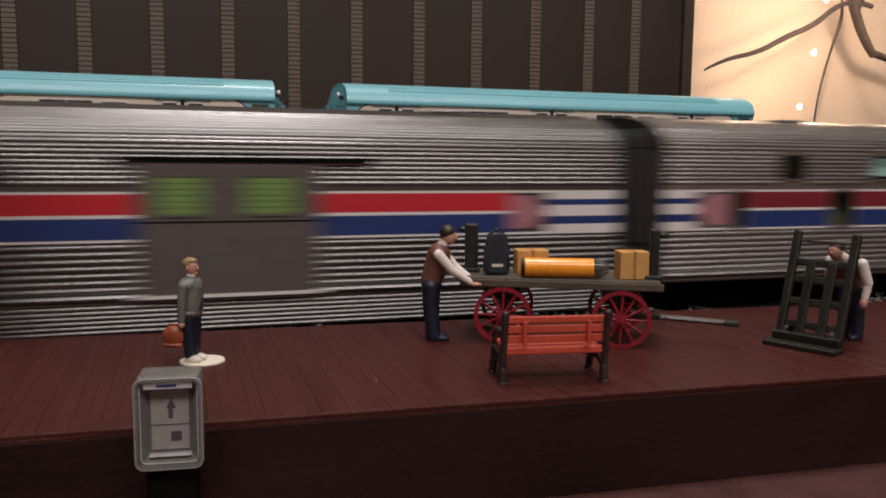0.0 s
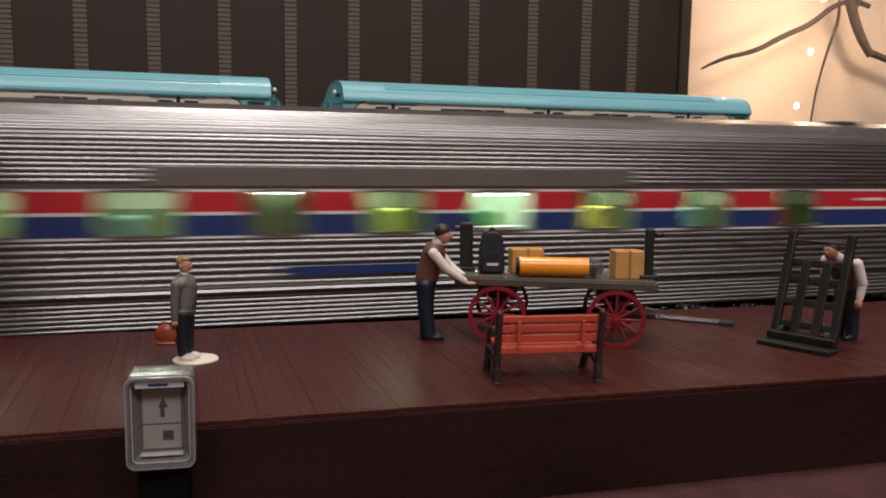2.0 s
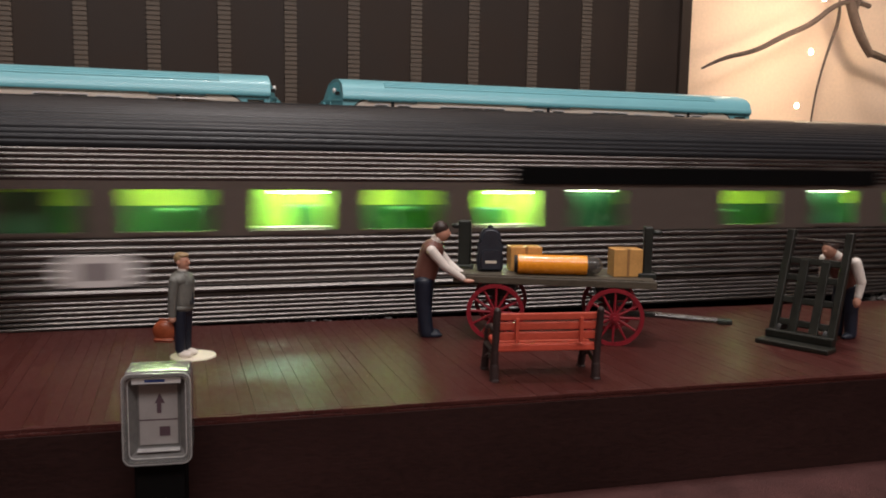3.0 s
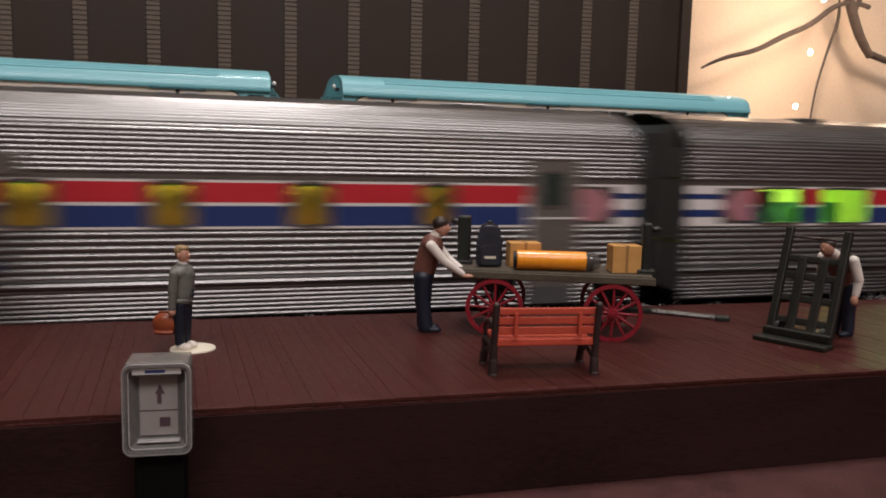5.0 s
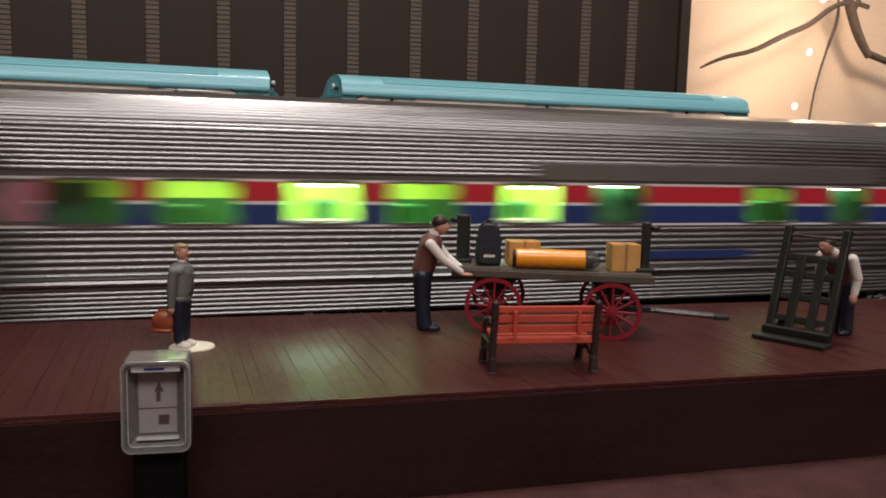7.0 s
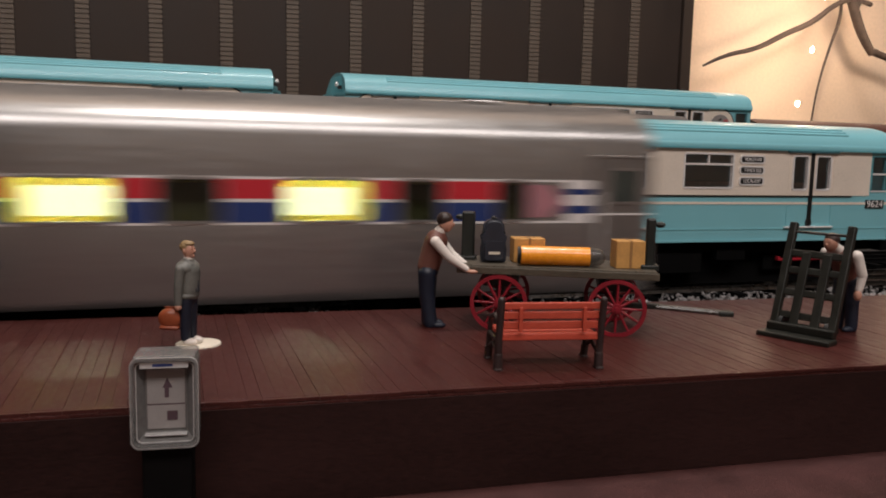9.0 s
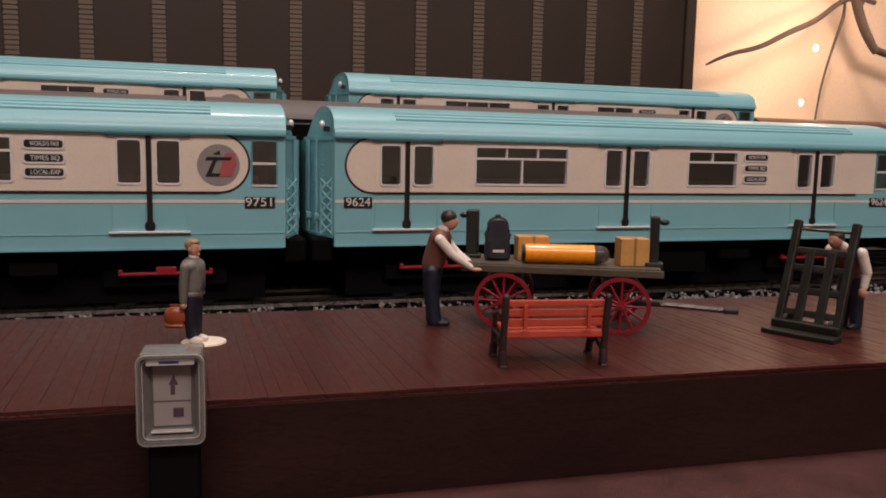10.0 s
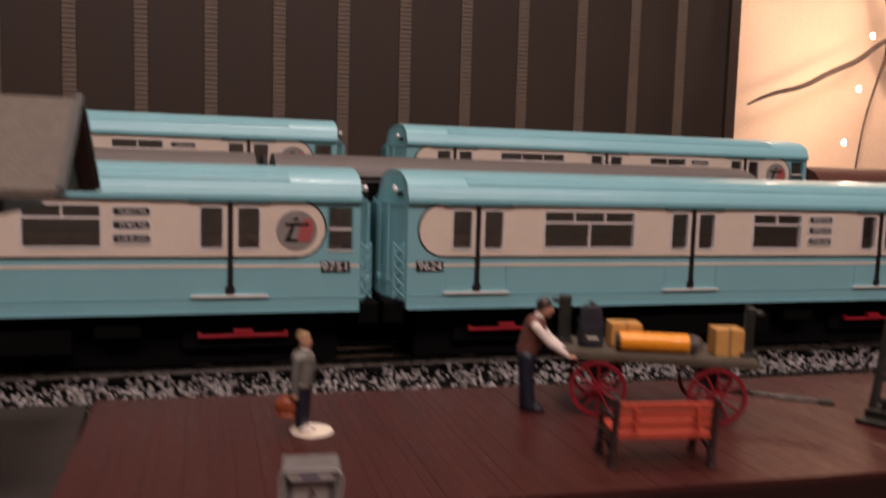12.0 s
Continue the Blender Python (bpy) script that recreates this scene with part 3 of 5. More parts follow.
    # bowed ends with rivets, gangway posts and safety lattice
    for x, s in ((0.0, -1), (L, 1)):
        arc = [(x + s * 0.62 * math.sin(math.pi * i / 14), 5.16 * i / 14) for i in range(15)]
        bm = bmesh.new()
        for z0, z1, grow in ((0.95, 4.42, 0.0), (0.9, 1.0, 0.06), (4.3, 4.42, 0.05)):
            lo = [bm.verts.new((px + s * grow, py, z0)) for px, py in arc]
            hi = [bm.verts.new((px + s * grow, py, z1)) for px, py in arc]
            bm.faces.new(lo)
            bm.faces.new(hi)
            for i in range(14):
                bm.faces.new((lo[i], lo[i + 1], hi[i + 1], hi[i]))
        end = part("end_wall", bm, CYAN, ob, "bowed sky-blue car end with rivets", smooth=30)
        bm = bmesh.new()
        for i in (2, 4):
            px, py = arc[i]
            for k in range(17):
                ball(bm, (px + s * 0.01, py, 1.15 + 0.19 * k), 0.028, u=6, v=4)
        tagged(part("rivets", bm, CYAN, end), kind="stuff")
        px, py = arc[6]
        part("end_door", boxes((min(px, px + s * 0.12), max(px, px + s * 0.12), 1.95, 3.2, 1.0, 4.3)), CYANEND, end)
        for i in (3, 5):
            px, py = arc[i]
            bm = bmesh.new()
            rod(bm, (px + s * 0.07, py, 1.0), (px + s * 0.07, py, 4.3), 0.05, n=8)
            box(bm, px + s * 0.07 - 0.09, px + s * 0.07 + 0.09, py - 0.09, py + 0.09, 1.45, 1.7, bevel=0.03)
            part("gangway_post", bm, CYAN, end, smooth=50)
        bm = bmesh.new()
        for k in range(5):
            z = 1.05 + 0.38 * k
            for a0, a1 in ((0.0, 0.36), (0.36, 0.0)):
                rod(bm, (x + s * (0.08 + a0), 0.14 + 0.25 * a0, z), (x + s * (0.08 + a1), 0.14 + 0.25 * a1, z + 0.38), 0.034, n=6)
        for dx in (0.08, 0.44):
            rod(bm, (x + s * dx, 0.18 + 0.3 * (dx - 0.12), 1.0), (x + s * dx, 0.18 + 0.3 * (dx - 0.12), 3.0), 0.03, n=6)
        part("safety_gate", bm, CYAN, ob, "sky-blue folding lattice gate")
        cap = [(x + s * 0.55 * math.sin(math.pi * i / 14), 0.15 + 4.86 * i / 14) for i in range(15)]
        bm = bmesh.new()
        lo = [bm.verts.new((px, py, 4.42)) for px, py in cap]
        hi = [bm.verts.new((x + (px - x) * 0.45, 0.9 + (py - 0.15) * 0.7, 5.32)) for px, py in cap]
        for i in range(14):
            bm.faces.new((lo[i], lo[i + 1], hi[i + 1], hi[i]))
        bm.faces.new(hi)
        bm.faces.new(lo)
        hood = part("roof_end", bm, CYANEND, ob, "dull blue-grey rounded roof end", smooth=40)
        part("marker_light", made(ball, (x + s * 0.3, 0.85, 4.85), (0.1, 0.1, 0.14)), CHROME, hood, smooth=60)
        part("vent", boxes((min(x + s * 0.1, x + s * 0.3), max(x + s * 0.1, x + s * 0.3), 0.42, 0.56, 4.6, 4.78)), BLACK, hood)
        part("buffer_beam", boxes((min(x, x + s * 0.75), max(x, x + s * 0.75), 0.25, 4.9, 0.05, 0.88), bevel=0.08), MATTBLACK, ob)
    # underframe and trucks; the low black boxes put shade under the car
    part("underframe", boxes((0.5, L - 0.5, 0.5, 4.7, 0.1, 0.6), (9.5, 15.5, 0.35, 4.8, -0.7, 0.1), (16.2, 17.6, 0.3, 1.5, -0.2, 0.2), (0.6, L - 0.6, 1.0, 4.2, -1.3, 0.1)), MATTBLACK, ob)
    for x in (4.0, L - 3.9):
        truck = part("truck", boxes((x - 2.0, x + 2.0, 0.7, 1.0, -0.75, -0.15), (x - 2.0, x + 2.0, 4.1, 4.4, -0.75, -0.15), (x - 0.4, x + 0.4, 0.8, 4.3, -0.8, 0.1), bevel=0.06), MATTBLACK, ob)
        for dx in (-1.3, 1.3):
            bm = bmesh.new()
            for y in (1.05, 3.95):
                rod(bm, (x + dx, y, -0.72), (x + dx, y + 0.2, -0.72), 0.72, n=20)
            rod(bm, (x + dx, 1.05, -0.72), (x + dx, 4.1, -0.72), 0.1)
            part("wheelset", bm, BLACK, truck)
        part("shoe_beam", boxes((x - 1.5, x + 1.5, 0.42, 0.62, -0.31, -0.22), (x - 0.32, x + 0.32, 0.4, 0.6, -0.22, -0.04), (x - 1.5, x - 1.38, 0.41, 0.6, -0.22, -0.12), (x + 1.38, x + 1.5, 0.41, 0.6, -0.22, -0.12), bevel=0.02), REDBEAM, truck, "bright red contact shoe beam")
    # dim interior
    part("interior", boxes((0.3, L - 0.3, 0.6, 4.7, 1.6, 1.7), (0.5, L - 0.5, 4.5, 4.7, 1.7, 2.9), (0.3, L - 0.3, 2.3, 2.4, 1.7, 2.7)), SEAT_IN, ob)
    return ob


subway_car((4.97, 27.74, 0), "9624", "front subway cars", emblem=False)
subway_car((-21.52, 27.74, 0), "9751", "front subway cars")
BACK_Z = 2.5
subway_car((8.05, 41.2, BACK_Z), "9624", "back subway cars")
subway_car((-20.4, 41.2, BACK_Z), "9751", "back subway cars")
bm = bmesh.new()
prof = [(0.0, 0.6), (0.0, 3.1), (0.4, 3.6), (1.4, 4.0), (3.6, 4.0), (4.6, 3.6), (5.0, 3.1), (5.0, 0.6)]
extrude_x(bm, prof, 0, 40, closed=True, caps=True)
brown_car = thing("brown_roof_car", bm, ROOFBROWN, "brown-roofed model railway car on the raised track", "railway car", at=(33.9, 41.2, BACK_Z), smooth=40)
part("underframe", boxes((0.4, 39.6, 0.8, 4.2, -1.5, 0.6)), MATTBLACK, brown_car)
part("roof_seam", boxes((0, 40, -0.06, 0.02, 3.05, 3.15)), BLACK, brown_car)
thing("raised_track_bed", boxes((-120, 80, 40.2, 47.5, -2.0, 0.6)), GIRDER, "grey-brown raised track bed", "viaduct", kind="structure")


def grey_car(x0, length):
    """A dull grey car whose roof shows above the front subway cars."""
    bm = bmesh.new()
    line = [(0.0, 5.0), (0.0, 5.2), (0.5, 5.75), (1.5, 6.08), (2.6, 6.15), (3.7, 6.08), (4.7, 5.75), (5.2, 5.2), (5.2, 5.0)]
    extrude_x(bm, line, 0, length, closed=True, caps=True)
    ob = thing("grey_roof_car", bm, GIRDER, "dull grey-brown model railway car behind the subway cars", "railway car", at=(x0, 34.4, 0), group="grey cars", smooth=50)
    part("gutter", boxes((0, length, -0.06, -0.002, 5.12, 5.22)), MATTBLACK, ob)
    # body made black to put the shade between the subway cars into its colour
    part("body", boxes((0.05, length - 0.05, 0.05, 5.15, 0.4, 5.0)), MATTBLACK, ob)
    part("underframe", boxes((1, length - 1, 0.9, 4.3, -1.45, 0.5)), MATTBLACK, ob)


grey_car(0.9, 23.6)
grey_car(-30.5, 30.6)
track(37.0, -1.45, -60, 60, "tracks", MATTBLACK)
track(43.75, BACK_Z - 1.45, -100, 78, "tracks", MATTBLACK)


# ---- the passing train ----
TRAIN_Y, PITCH = 20.05, 41.4


def fluted(points, pitch, depth):
    """A line of (y, z) points with half-round flutes set out on its near side."""
    steps, total = [], 0.0
    for (y0, z0), (y1, z1) in zip(points, points[1:]):
        steps.append((total, math.hypot(y1 - y0, z1 - z0), y0, z0, y1, z1))
        total += steps[-1][1]
    count = max(1, round(total / pitch))
    out = []
    for i in range(count * 5 + 1):
        d = total * i / (count * 5)
        start, length, y0, z0, y1, z1 = next(q for q in reversed(steps) if q[0] <= d + 1e-9)
        k = (d - start) / length
        bulge = depth * math.sin(math.pi * (i % 5) / 5)
        ny, nz = -(z1 - z0) / length, (y1 - y0) / length
        out.append((y0 + (y1 - y0) * k + ny * bulge, z0 + (z1 - z0) * k + nz * bulge))
    return out


def roof_line(base, start, top, half=3.1, n=10):
    """The near half of a roof: upright to start, then round to the ridge."""
    return [(0.0, base), (0.0, start)] + [(half - half * math.cos(math.pi / 2 * i / n), start + (top - start) * math.sin(math.pi / 2 * i / n)) for i in range(1, n + 1)]


def arrow(bm, x, way, y0, y1):
    """Pointed mark at the end of the stripes."""
    plate(bm, [(x, 2.3), (x + way * 0.6, 2.3), (x + way * 1.05, 2.74), (x + way * 0.6, 3.18), (x, 3.18)], y0, y1)


def passenger_car(label, windows, style="fluted", lit=None, upper=(), dark=(), doors=(1.5, 38.9), marks=(3.0, 37.4), band=None, signs=(), panel=None, blue_bar=None, tail=0.75, plaque=None, bulbs=()):
    """A model passenger car from x = 0.55 to 40.85, its near side in y = 0. windows: (start, width) in the stripe band."""
    ob = thing("passenger_car", None, None, label, "passenger car", group="passing train")
    a, b = 0.75, PITCH - tail
    skin = {"fluted": SILVER, "high": BRIGHTSILVER, "smooth": SATIN, "dark": BRONZE, "dull": DULLSILVER}[style]
    plain = style == "smooth"
    low = {"high": 0.62, "smooth": 0.12}.get(style, -0.05)
    band0, band1 = (2.12, 3.36)
    # side: skirt, belt rail, lower flutes
    bm = bmesh.new()
    if plain:
        extrude_x(bm, [(0.35, low), (0.1, low + 0.06), (0.0, low + 0.3), (0.0, band0)], a, b)
    else:
        extrude_x(bm, [(0.3, low)] + fluted([(0.05, low), (0.05, 0.76)], 0.115, 0.035), a, b)
        extrude_x(bm, [(0.05, 0.76), (-0.05, 0.78), (-0.08, 0.84), (-0.05, 0.9), (0.04, 0.92)], a, b)
        extrude_x(bm, fluted([(0.04, 0.92), (0.04, band0 - 0.02)], 0.178, 0.056) + [(0.0, band0)], a, b)
    side = part("side", bm, skin, ob, smooth=35)
    part("far_side", boxes((a, b, 6.1, 6.2, low, 4.4)), skin, ob)
    # window band: sills above and below, a pillar between each two windows
    wall_skin = BROWNWALL if style == "dark" else skin
    part("lower_sill", boxes((a, b, 0.0, 0.12, band0, 2.24)), wall_skin, ob)
    part("upper_sill", boxes((a, b, 0.0, 0.12, 3.24, 3.44)), wall_skin, ob)
    cuts = sorted((x, x + w) for x, w in windows)

    def runs(x0, x1, extra=()):
        at = x0
        for c, d in sorted([*cuts, *extra]):
            if d > at and c < x1:
                if c > at + 0.02:
                    yield at, min(c, x1)
                at = max(at, d)
        if at < x1 - 0.02:
            yield at, x1

    for x0, x1 in runs(a, b):
        part("window_pillar", boxes((x0, x1, 0.0, 0.12, 2.24, 3.24)), wall_skin, ob)
    if style != "dark":
        lo, hi = marks
        gap = [(panel[0], panel[0] + panel[1])] if panel else []
        for z0, z1, name, m in ((2.78, 3.26, "red_stripe", MAROON if style == "high" else RED), (2.2, 2.7, "blue_stripe", BLUE)):
            for x0, x1 in runs(lo, hi, gap):
                part(name, boxes((x0, x1, -0.014, 0.0, z0, z1)), m, ob)
        for x0, x1 in runs(a, b, gap):
            part("white_line", boxes((x0, x1, -0.012, 0.0, 2.7, 2.78)), WHITE, ob)
        for z0, z1 in ((3.26, 3.32), (2.14, 2.2)):
            part("white_line", boxes((a, b, -0.012, 0.0, z0, z1)), WHITE, ob)
        for x0, x1 in ((a, lo - 1.1), (hi + 1.1, b)):
            for c, d in runs(x0, x1) if x1 > x0 else ():
                for z0, z1, m in ((2.2, 2.4, WHITE), (2.4, 2.62, BLUE), (2.62, 2.7, WHITE), (2.78, 2.92, WHITE), (2.92, 3.08, BLUE), (3.08, 3.26, WHITE)):
                    part("white_stripe" if m is WHITE else "blue_stripe", boxes((c, d, -0.013, 0.0, z0, z1)), m, ob)
        for x, way in ((lo, -1), (hi, 1)):
            bm = bmesh.new()
            arrow(bm, x, way, -0.02, 0.0)
            part("arrow_mark", bm, PINK, ob, "pointed faded red end mark")
    # upper side and roof
    start, top = (4.5 if upper else 4.35, 5.5)
    line = roof_line(3.44, start, top)
    bm = bmesh.new()
    if style == "dark":
        extrude_x(bm, fluted([(0.0, 3.44), (0.0, 4.2)], 0.12, 0.035), a, b)
        part("upper_side", bm, BRONZE, ob, smooth=35)
        bm = bmesh.new()
        extrude_x(bm, [(0.0, 4.2)] + fluted([(-0.04, 4.22), (0.0, 4.4)] + line[3:9], 0.14, 0.02) + line[9:] + [(6.2 - y, z) for y, z in reversed(line[1:-1])], a, b)
        part("roof", bm, DARKROOF, ob, "dull black-grey roof", smooth=35)
    else:
        if upper:
            part("upper_window_sill", boxes((a, b, 0.0, 0.1, 3.44, 3.62)), skin, ob)
            part("upper_window_head", boxes((a, b, 0.0, 0.1, 4.36, 4.46)), skin, ob)
            holed = sorted((x, x + w) for x, w in upper)
            edges = [a] + [v for h in holed for v in h] + [b]
            for x0, x1 in zip(edges[::2], edges[1::2]):
                part("upper_pillar", boxes((x0, x1, 0.0, 0.1, 3.62, 4.36)), skin, ob)
                panel_bm = bmesh.new()
                extrude_x(panel_bm, fluted([(-0.002, 3.46), (-0.002, 4.44)], 0.122, 0.035), x0 + 0.05, x1 - 0.05)
                part("fluted_panel", panel_bm, skin, ob, smooth=35)
            extrude_x(bm, fluted([(0.0, 4.46)] + line[1:8], 0.12, 0.035) + line[8:] + [(6.2 - y, z) for y, z in reversed(line[1:-1])], a, b)
        elif plain:
            extrude_x(bm, line + [(6.2 - y, z) for y, z in reversed(line[:-1])], a, b)
        else:
            extrude_x(bm, fluted(line[:8], 0.122, 0.027) + line[8:] + [(6.2 - y, z) for y, z in reversed(line[:-1])], a, b)
        part("roof", bm, skin, ob, smooth=35)
    if band:
        lb = (3.68, 4.28) if upper else (3.4, 3.86)
        part("letterboard", boxes((band[0], band[1], -0.065, 0.0, *lb), bevel=0.01), MATTBLACK if style == "dark" else GREYDOOR, ob)
    for x, w in signs:
        sg = part("name_sign", boxes((x, x + w, -0.02, 0.0, 2.92, 3.1)), RED, ob)
        part("letter_bar", boxes((x + 0.15, x + w - 0.15, -0.026, -0.02, 2.97, 3.05)), WHITE, sg)
    if plaque:
        pq = part("oval_plaque", made(plate, rounded(plaque - 0.85, plaque + 0.85, 0.98, 1.7, 0.3), -0.1, 0.0), WHITE, ob, "pale oval builder's plaque")
        part("plaque_mark", boxes((plaque - 0.25, plaque + 0.25, -0.108, -0.1, 1.14, 1.54)), INK, pq)
    if blue_bar:
        part("blue_name_bar", boxes((blue_bar[0], blue_bar[1], -0.06, 0.0, 1.18, 1.4)), BLUE, ob, "dark blue name bar")
    if panel:
        x, w = panel
        pn = part("baggage_door", boxes((x, x + w, -0.09, 0.05, 0.86, 4.0), bevel=0.015), DOORBROWN, ob, "wide sliding brown-grey baggage door")
        part("seam", boxes((x, x + w, -0.098, -0.09, 2.58, 2.62)), MATTBLACK, pn)
        part("door_track", boxes((x - 0.4, x + w + 1.4, -0.14, 0.0, 4.04, 4.14)), MATTBLACK, pn)
        part("door_sill", boxes((x - 0.1, x + w + 0.1, -0.12, 0.0, 0.78, 0.86)), CHROME, pn)
        for k, k1 in ((0.42, 1.55), (2.45, 3.72)):
            w_ = part("window", made(ring_plate, x + k, x + k1, 2.72, 3.72, 0.06, 0.05, -0.12, -0.08), DOORBROWN, pn)
            part("pane", boxes((x + k + 0.04, x + k1 - 0.04, -0.1, -0.092, 2.76, 3.68)), LOUVRE, w_, "green louvred pane")
            for j in range(6):
                part("louvre", boxes((x + k + 0.05, x + k1 - 0.05, -0.112, -0.1, 2.8 + 0.145 * j, 2.86 + 0.145 * j)), LOUVRE, w_)
    # doors at the ends
    for d in doors:
        w0 = 3.12 if upper else 2.74
        p0, p1 = (max(a, d - 0.35), b - 0.02) if d > 38 else (d - 0.1, d + 1.45) if d > 20 else (a + 0.02, d + 1.4)
        dr = part("end_panel", boxes((p0, p1, -0.062, 0.0, low + 0.06, 4.02), bevel=0.015), GREYDOOR, ob, "plain grey vestibule panel with its door")
        part("pane", boxes((d + 0.35, d + 0.9, -0.075, -0.06, w0, w0 + (0.62 if upper else 0.86))), SEAWINDOW, dr, "dark green door pane")
        part("pane_frame", made(ring_plate, d + 0.27, d + 0.98, w0 - 0.08, w0 + (0.7 if upper else 0.94), 0.08, 0.08, -0.09, -0.06), CHROME if upper else skin, dr)
        part("rail_strip", boxes((p0, p1, -0.085, -0.06, 2.36, 2.41)), CHROME, dr)
        part("rail_strip", boxes((p0, p1, -0.085, -0.06, 3.95, 4.0)), skin, dr)
        part("rail_strip", boxes((p0, p1, -0.085, -0.06, 0.84, 0.9)), CHROME, dr)
        part("handrail", boxes((d - 0.12, d - 0.07, -0.09, -0.05, 1.2, 3.0)), CHROME, dr)
        part("step_well", boxes((d - 0.05, d + 1.3, -0.07, -0.05, low + 0.08, 0.5)), GANGWAY, dr)
    # windows with frames and lit interior
    led = {"green": GREENLED, "amber": GREENLED, "warm": WARMLED, "milk": MILKLED}.get(lit)
    for k, (x, w) in enumerate(windows):
        fr = part("window", made(ring_plate, x - 0.03, x + w + 0.03, 2.17, 3.31, 0.14, 0.07, -0.035, 0.08), BROWNWALL if style == "dark" else skin, ob)
        pane = part("pane", boxes((x + 0.02, x + w - 0.02, 0.05, 0.062, 2.22, 3.26)), GREENPANE if lit == "green" else CLEARPANE, fr)
        pane.visible_shadow = False
    for x, w in upper:
        fr = part("window", made(ring_plate, x - 0.03, x + w + 0.03, 3.58, 4.4, 0.1, 0.06, -0.05, 0.08), GREYDOOR, ob)
        pane = part("pane", boxes((x + 0.02, x + w - 0.02, 0.03, 0.045, 3.64, 4.34)), CLEARPANE, fr)
        pane.visible_shadow = False
    # bright and shade put lit and dim tones into the interior colours
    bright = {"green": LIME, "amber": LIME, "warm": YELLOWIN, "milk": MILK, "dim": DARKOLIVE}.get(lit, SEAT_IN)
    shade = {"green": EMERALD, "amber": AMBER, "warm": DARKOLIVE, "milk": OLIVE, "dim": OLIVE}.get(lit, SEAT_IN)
    top_z = 4.5 if upper else 3.48
    inner = part("interior", boxes((a, b, 0.12, 6.1, 1.6, 1.7)), bright, ob)
    # bays open up to a lamp under the roof, the rest of the length stands before a low wall and ceiling
    bays = sorted((windows[k][0] - 0.22, windows[k][0] + windows[k][1] + 0.22) for k in bulbs)
    ends = [a] + [v for bay in bays for v in bay] + [b]
    for x0, x1 in zip(ends[::2], ends[1::2]):
        # bright tone above, shade tone below: the dimmer half is painted in
        part("back_wall", boxes((x0, x1, 2.2, 2.3, 2.72, top_z)), bright, inner)
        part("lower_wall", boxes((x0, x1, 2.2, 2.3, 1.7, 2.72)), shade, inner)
        part("inner_ceiling", boxes((x0, x1, 0.12, 2.3, top_z, top_z + 0.04)), bright, inner)
    for x0, x1 in bays:
        # added walls hold each roof lamp's light inside its own bay
        part("bay_wall", boxes((x0, x1, 4.35, 4.4, 1.7, 5.0)), bright, inner)
        for q in (x0, x1 - 0.05):
            part("bay_partition", boxes((q, q + 0.05, 0.12, 4.35, 1.7, 4.6), (q, q + 0.05, 0.9, 4.35, 4.6, 5.0)), bright, inner)
        part("roof_lamp", boxes((x0 + 0.7, x1 - 0.7, 2.95, 3.2, 4.95, 5.0)), ROOFWARM if lit == "warm" else ROOFLED, inner, "glaring lamp under the car roof")
    rng = random.Random(len(windows) * 7 + int(marks[0] * 10))
    for k, (x, w) in enumerate(windows):
        kind = rng.random()
        x0 = x + 0.2 + (w - 0.9) * kind
        if lit != "warm" or k not in bulbs:
            part("seat", boxes((x0, x0 + 0.6, 0.7, 1.5, 1.7, 2.6 + 0.2 * kind), bevel=0.08), (SEATGREEN, YELLOWIN, CYAN, BENCHRED, LIME)[k % 5] if lit == "milk" else SEATGREEN if lit else SEAT_IN, inner)
        if kind > 0.4 and k not in bulbs:
            part("partition", boxes((x + w - 0.1 - 0.5 * kind, x + w - 0.03 - 0.5 * kind, 1.2, 2.2, 1.7, 3.3)), shade, inner)
        if led and k not in dark:
            if lit != "warm":
                part("light_strip", boxes((x + 0.1, x + w - 0.1, 0.75, 0.95, 3.24, 3.3)), led, inner, "glowing light strip under the ceiling")
            if k in bulbs and lit != "warm":
                part("light_strip", boxes((x + 0.3 * w, x + 0.85 * w, 0.22, 0.26, 3.15, 3.18)), GLARELED, inner, "glaring light strip at the window head")
                part("table", boxes((x + 0.1, x + w - 0.1, 0.2, 0.6, 2.2, 2.3), bevel=0.02), SHIRT, inner, "pale table under the window")
            # glowing sheet added behind the pane so the window burns out
            if lit == "warm":
                part("glow_panel", boxes((x + w * 0.08, x + w * 0.92, 1.1, 1.2, 2.28, 3.02), bevel=0.05), WARMGLOW, inner, "added panel glowing yellow-white behind the pane")
        elif lit:
            # windows listed in dark get an added sheet in the shade tone
            cut = 0.62 * w if k == 0 and lit == "green" else w + 0.1
            part("dim_sheet", boxes((x - 0.1, x + cut, 0.5, 0.55, 2.15, 3.15)), shade, inner)
            if led and k and lit != "warm":
                # the higher strips are added out of sight behind the sill to light the sheet
                top = 3.34 if lit == "amber" or k % 2 == 0 else 3.24
                part("light_strip", boxes((x + 0.3, x + w - 0.3, 0.3, 0.36, top - 0.04, top)), led, inner, "glowing light strip under the ceiling")
    if upper:
        for k, (x, w) in enumerate(upper):
            if k not in (0,):
                # glowing sheet added to fill the upper pane with pale cyan
                part("glow_panel", boxes((x + 0.12, x + w - 0.12, 0.25, 0.3, 3.72, 4.28), bevel=0.02), COOLGLOW, inner, "added panel glowing dim cyan behind the pane")
                if k == 4:
                    part("light_strip", boxes((x + 0.7, x + w - 0.3, 0.18, 0.22, 4.06, 4.09)), GLARELED, inner, "bright light strip at the window head")
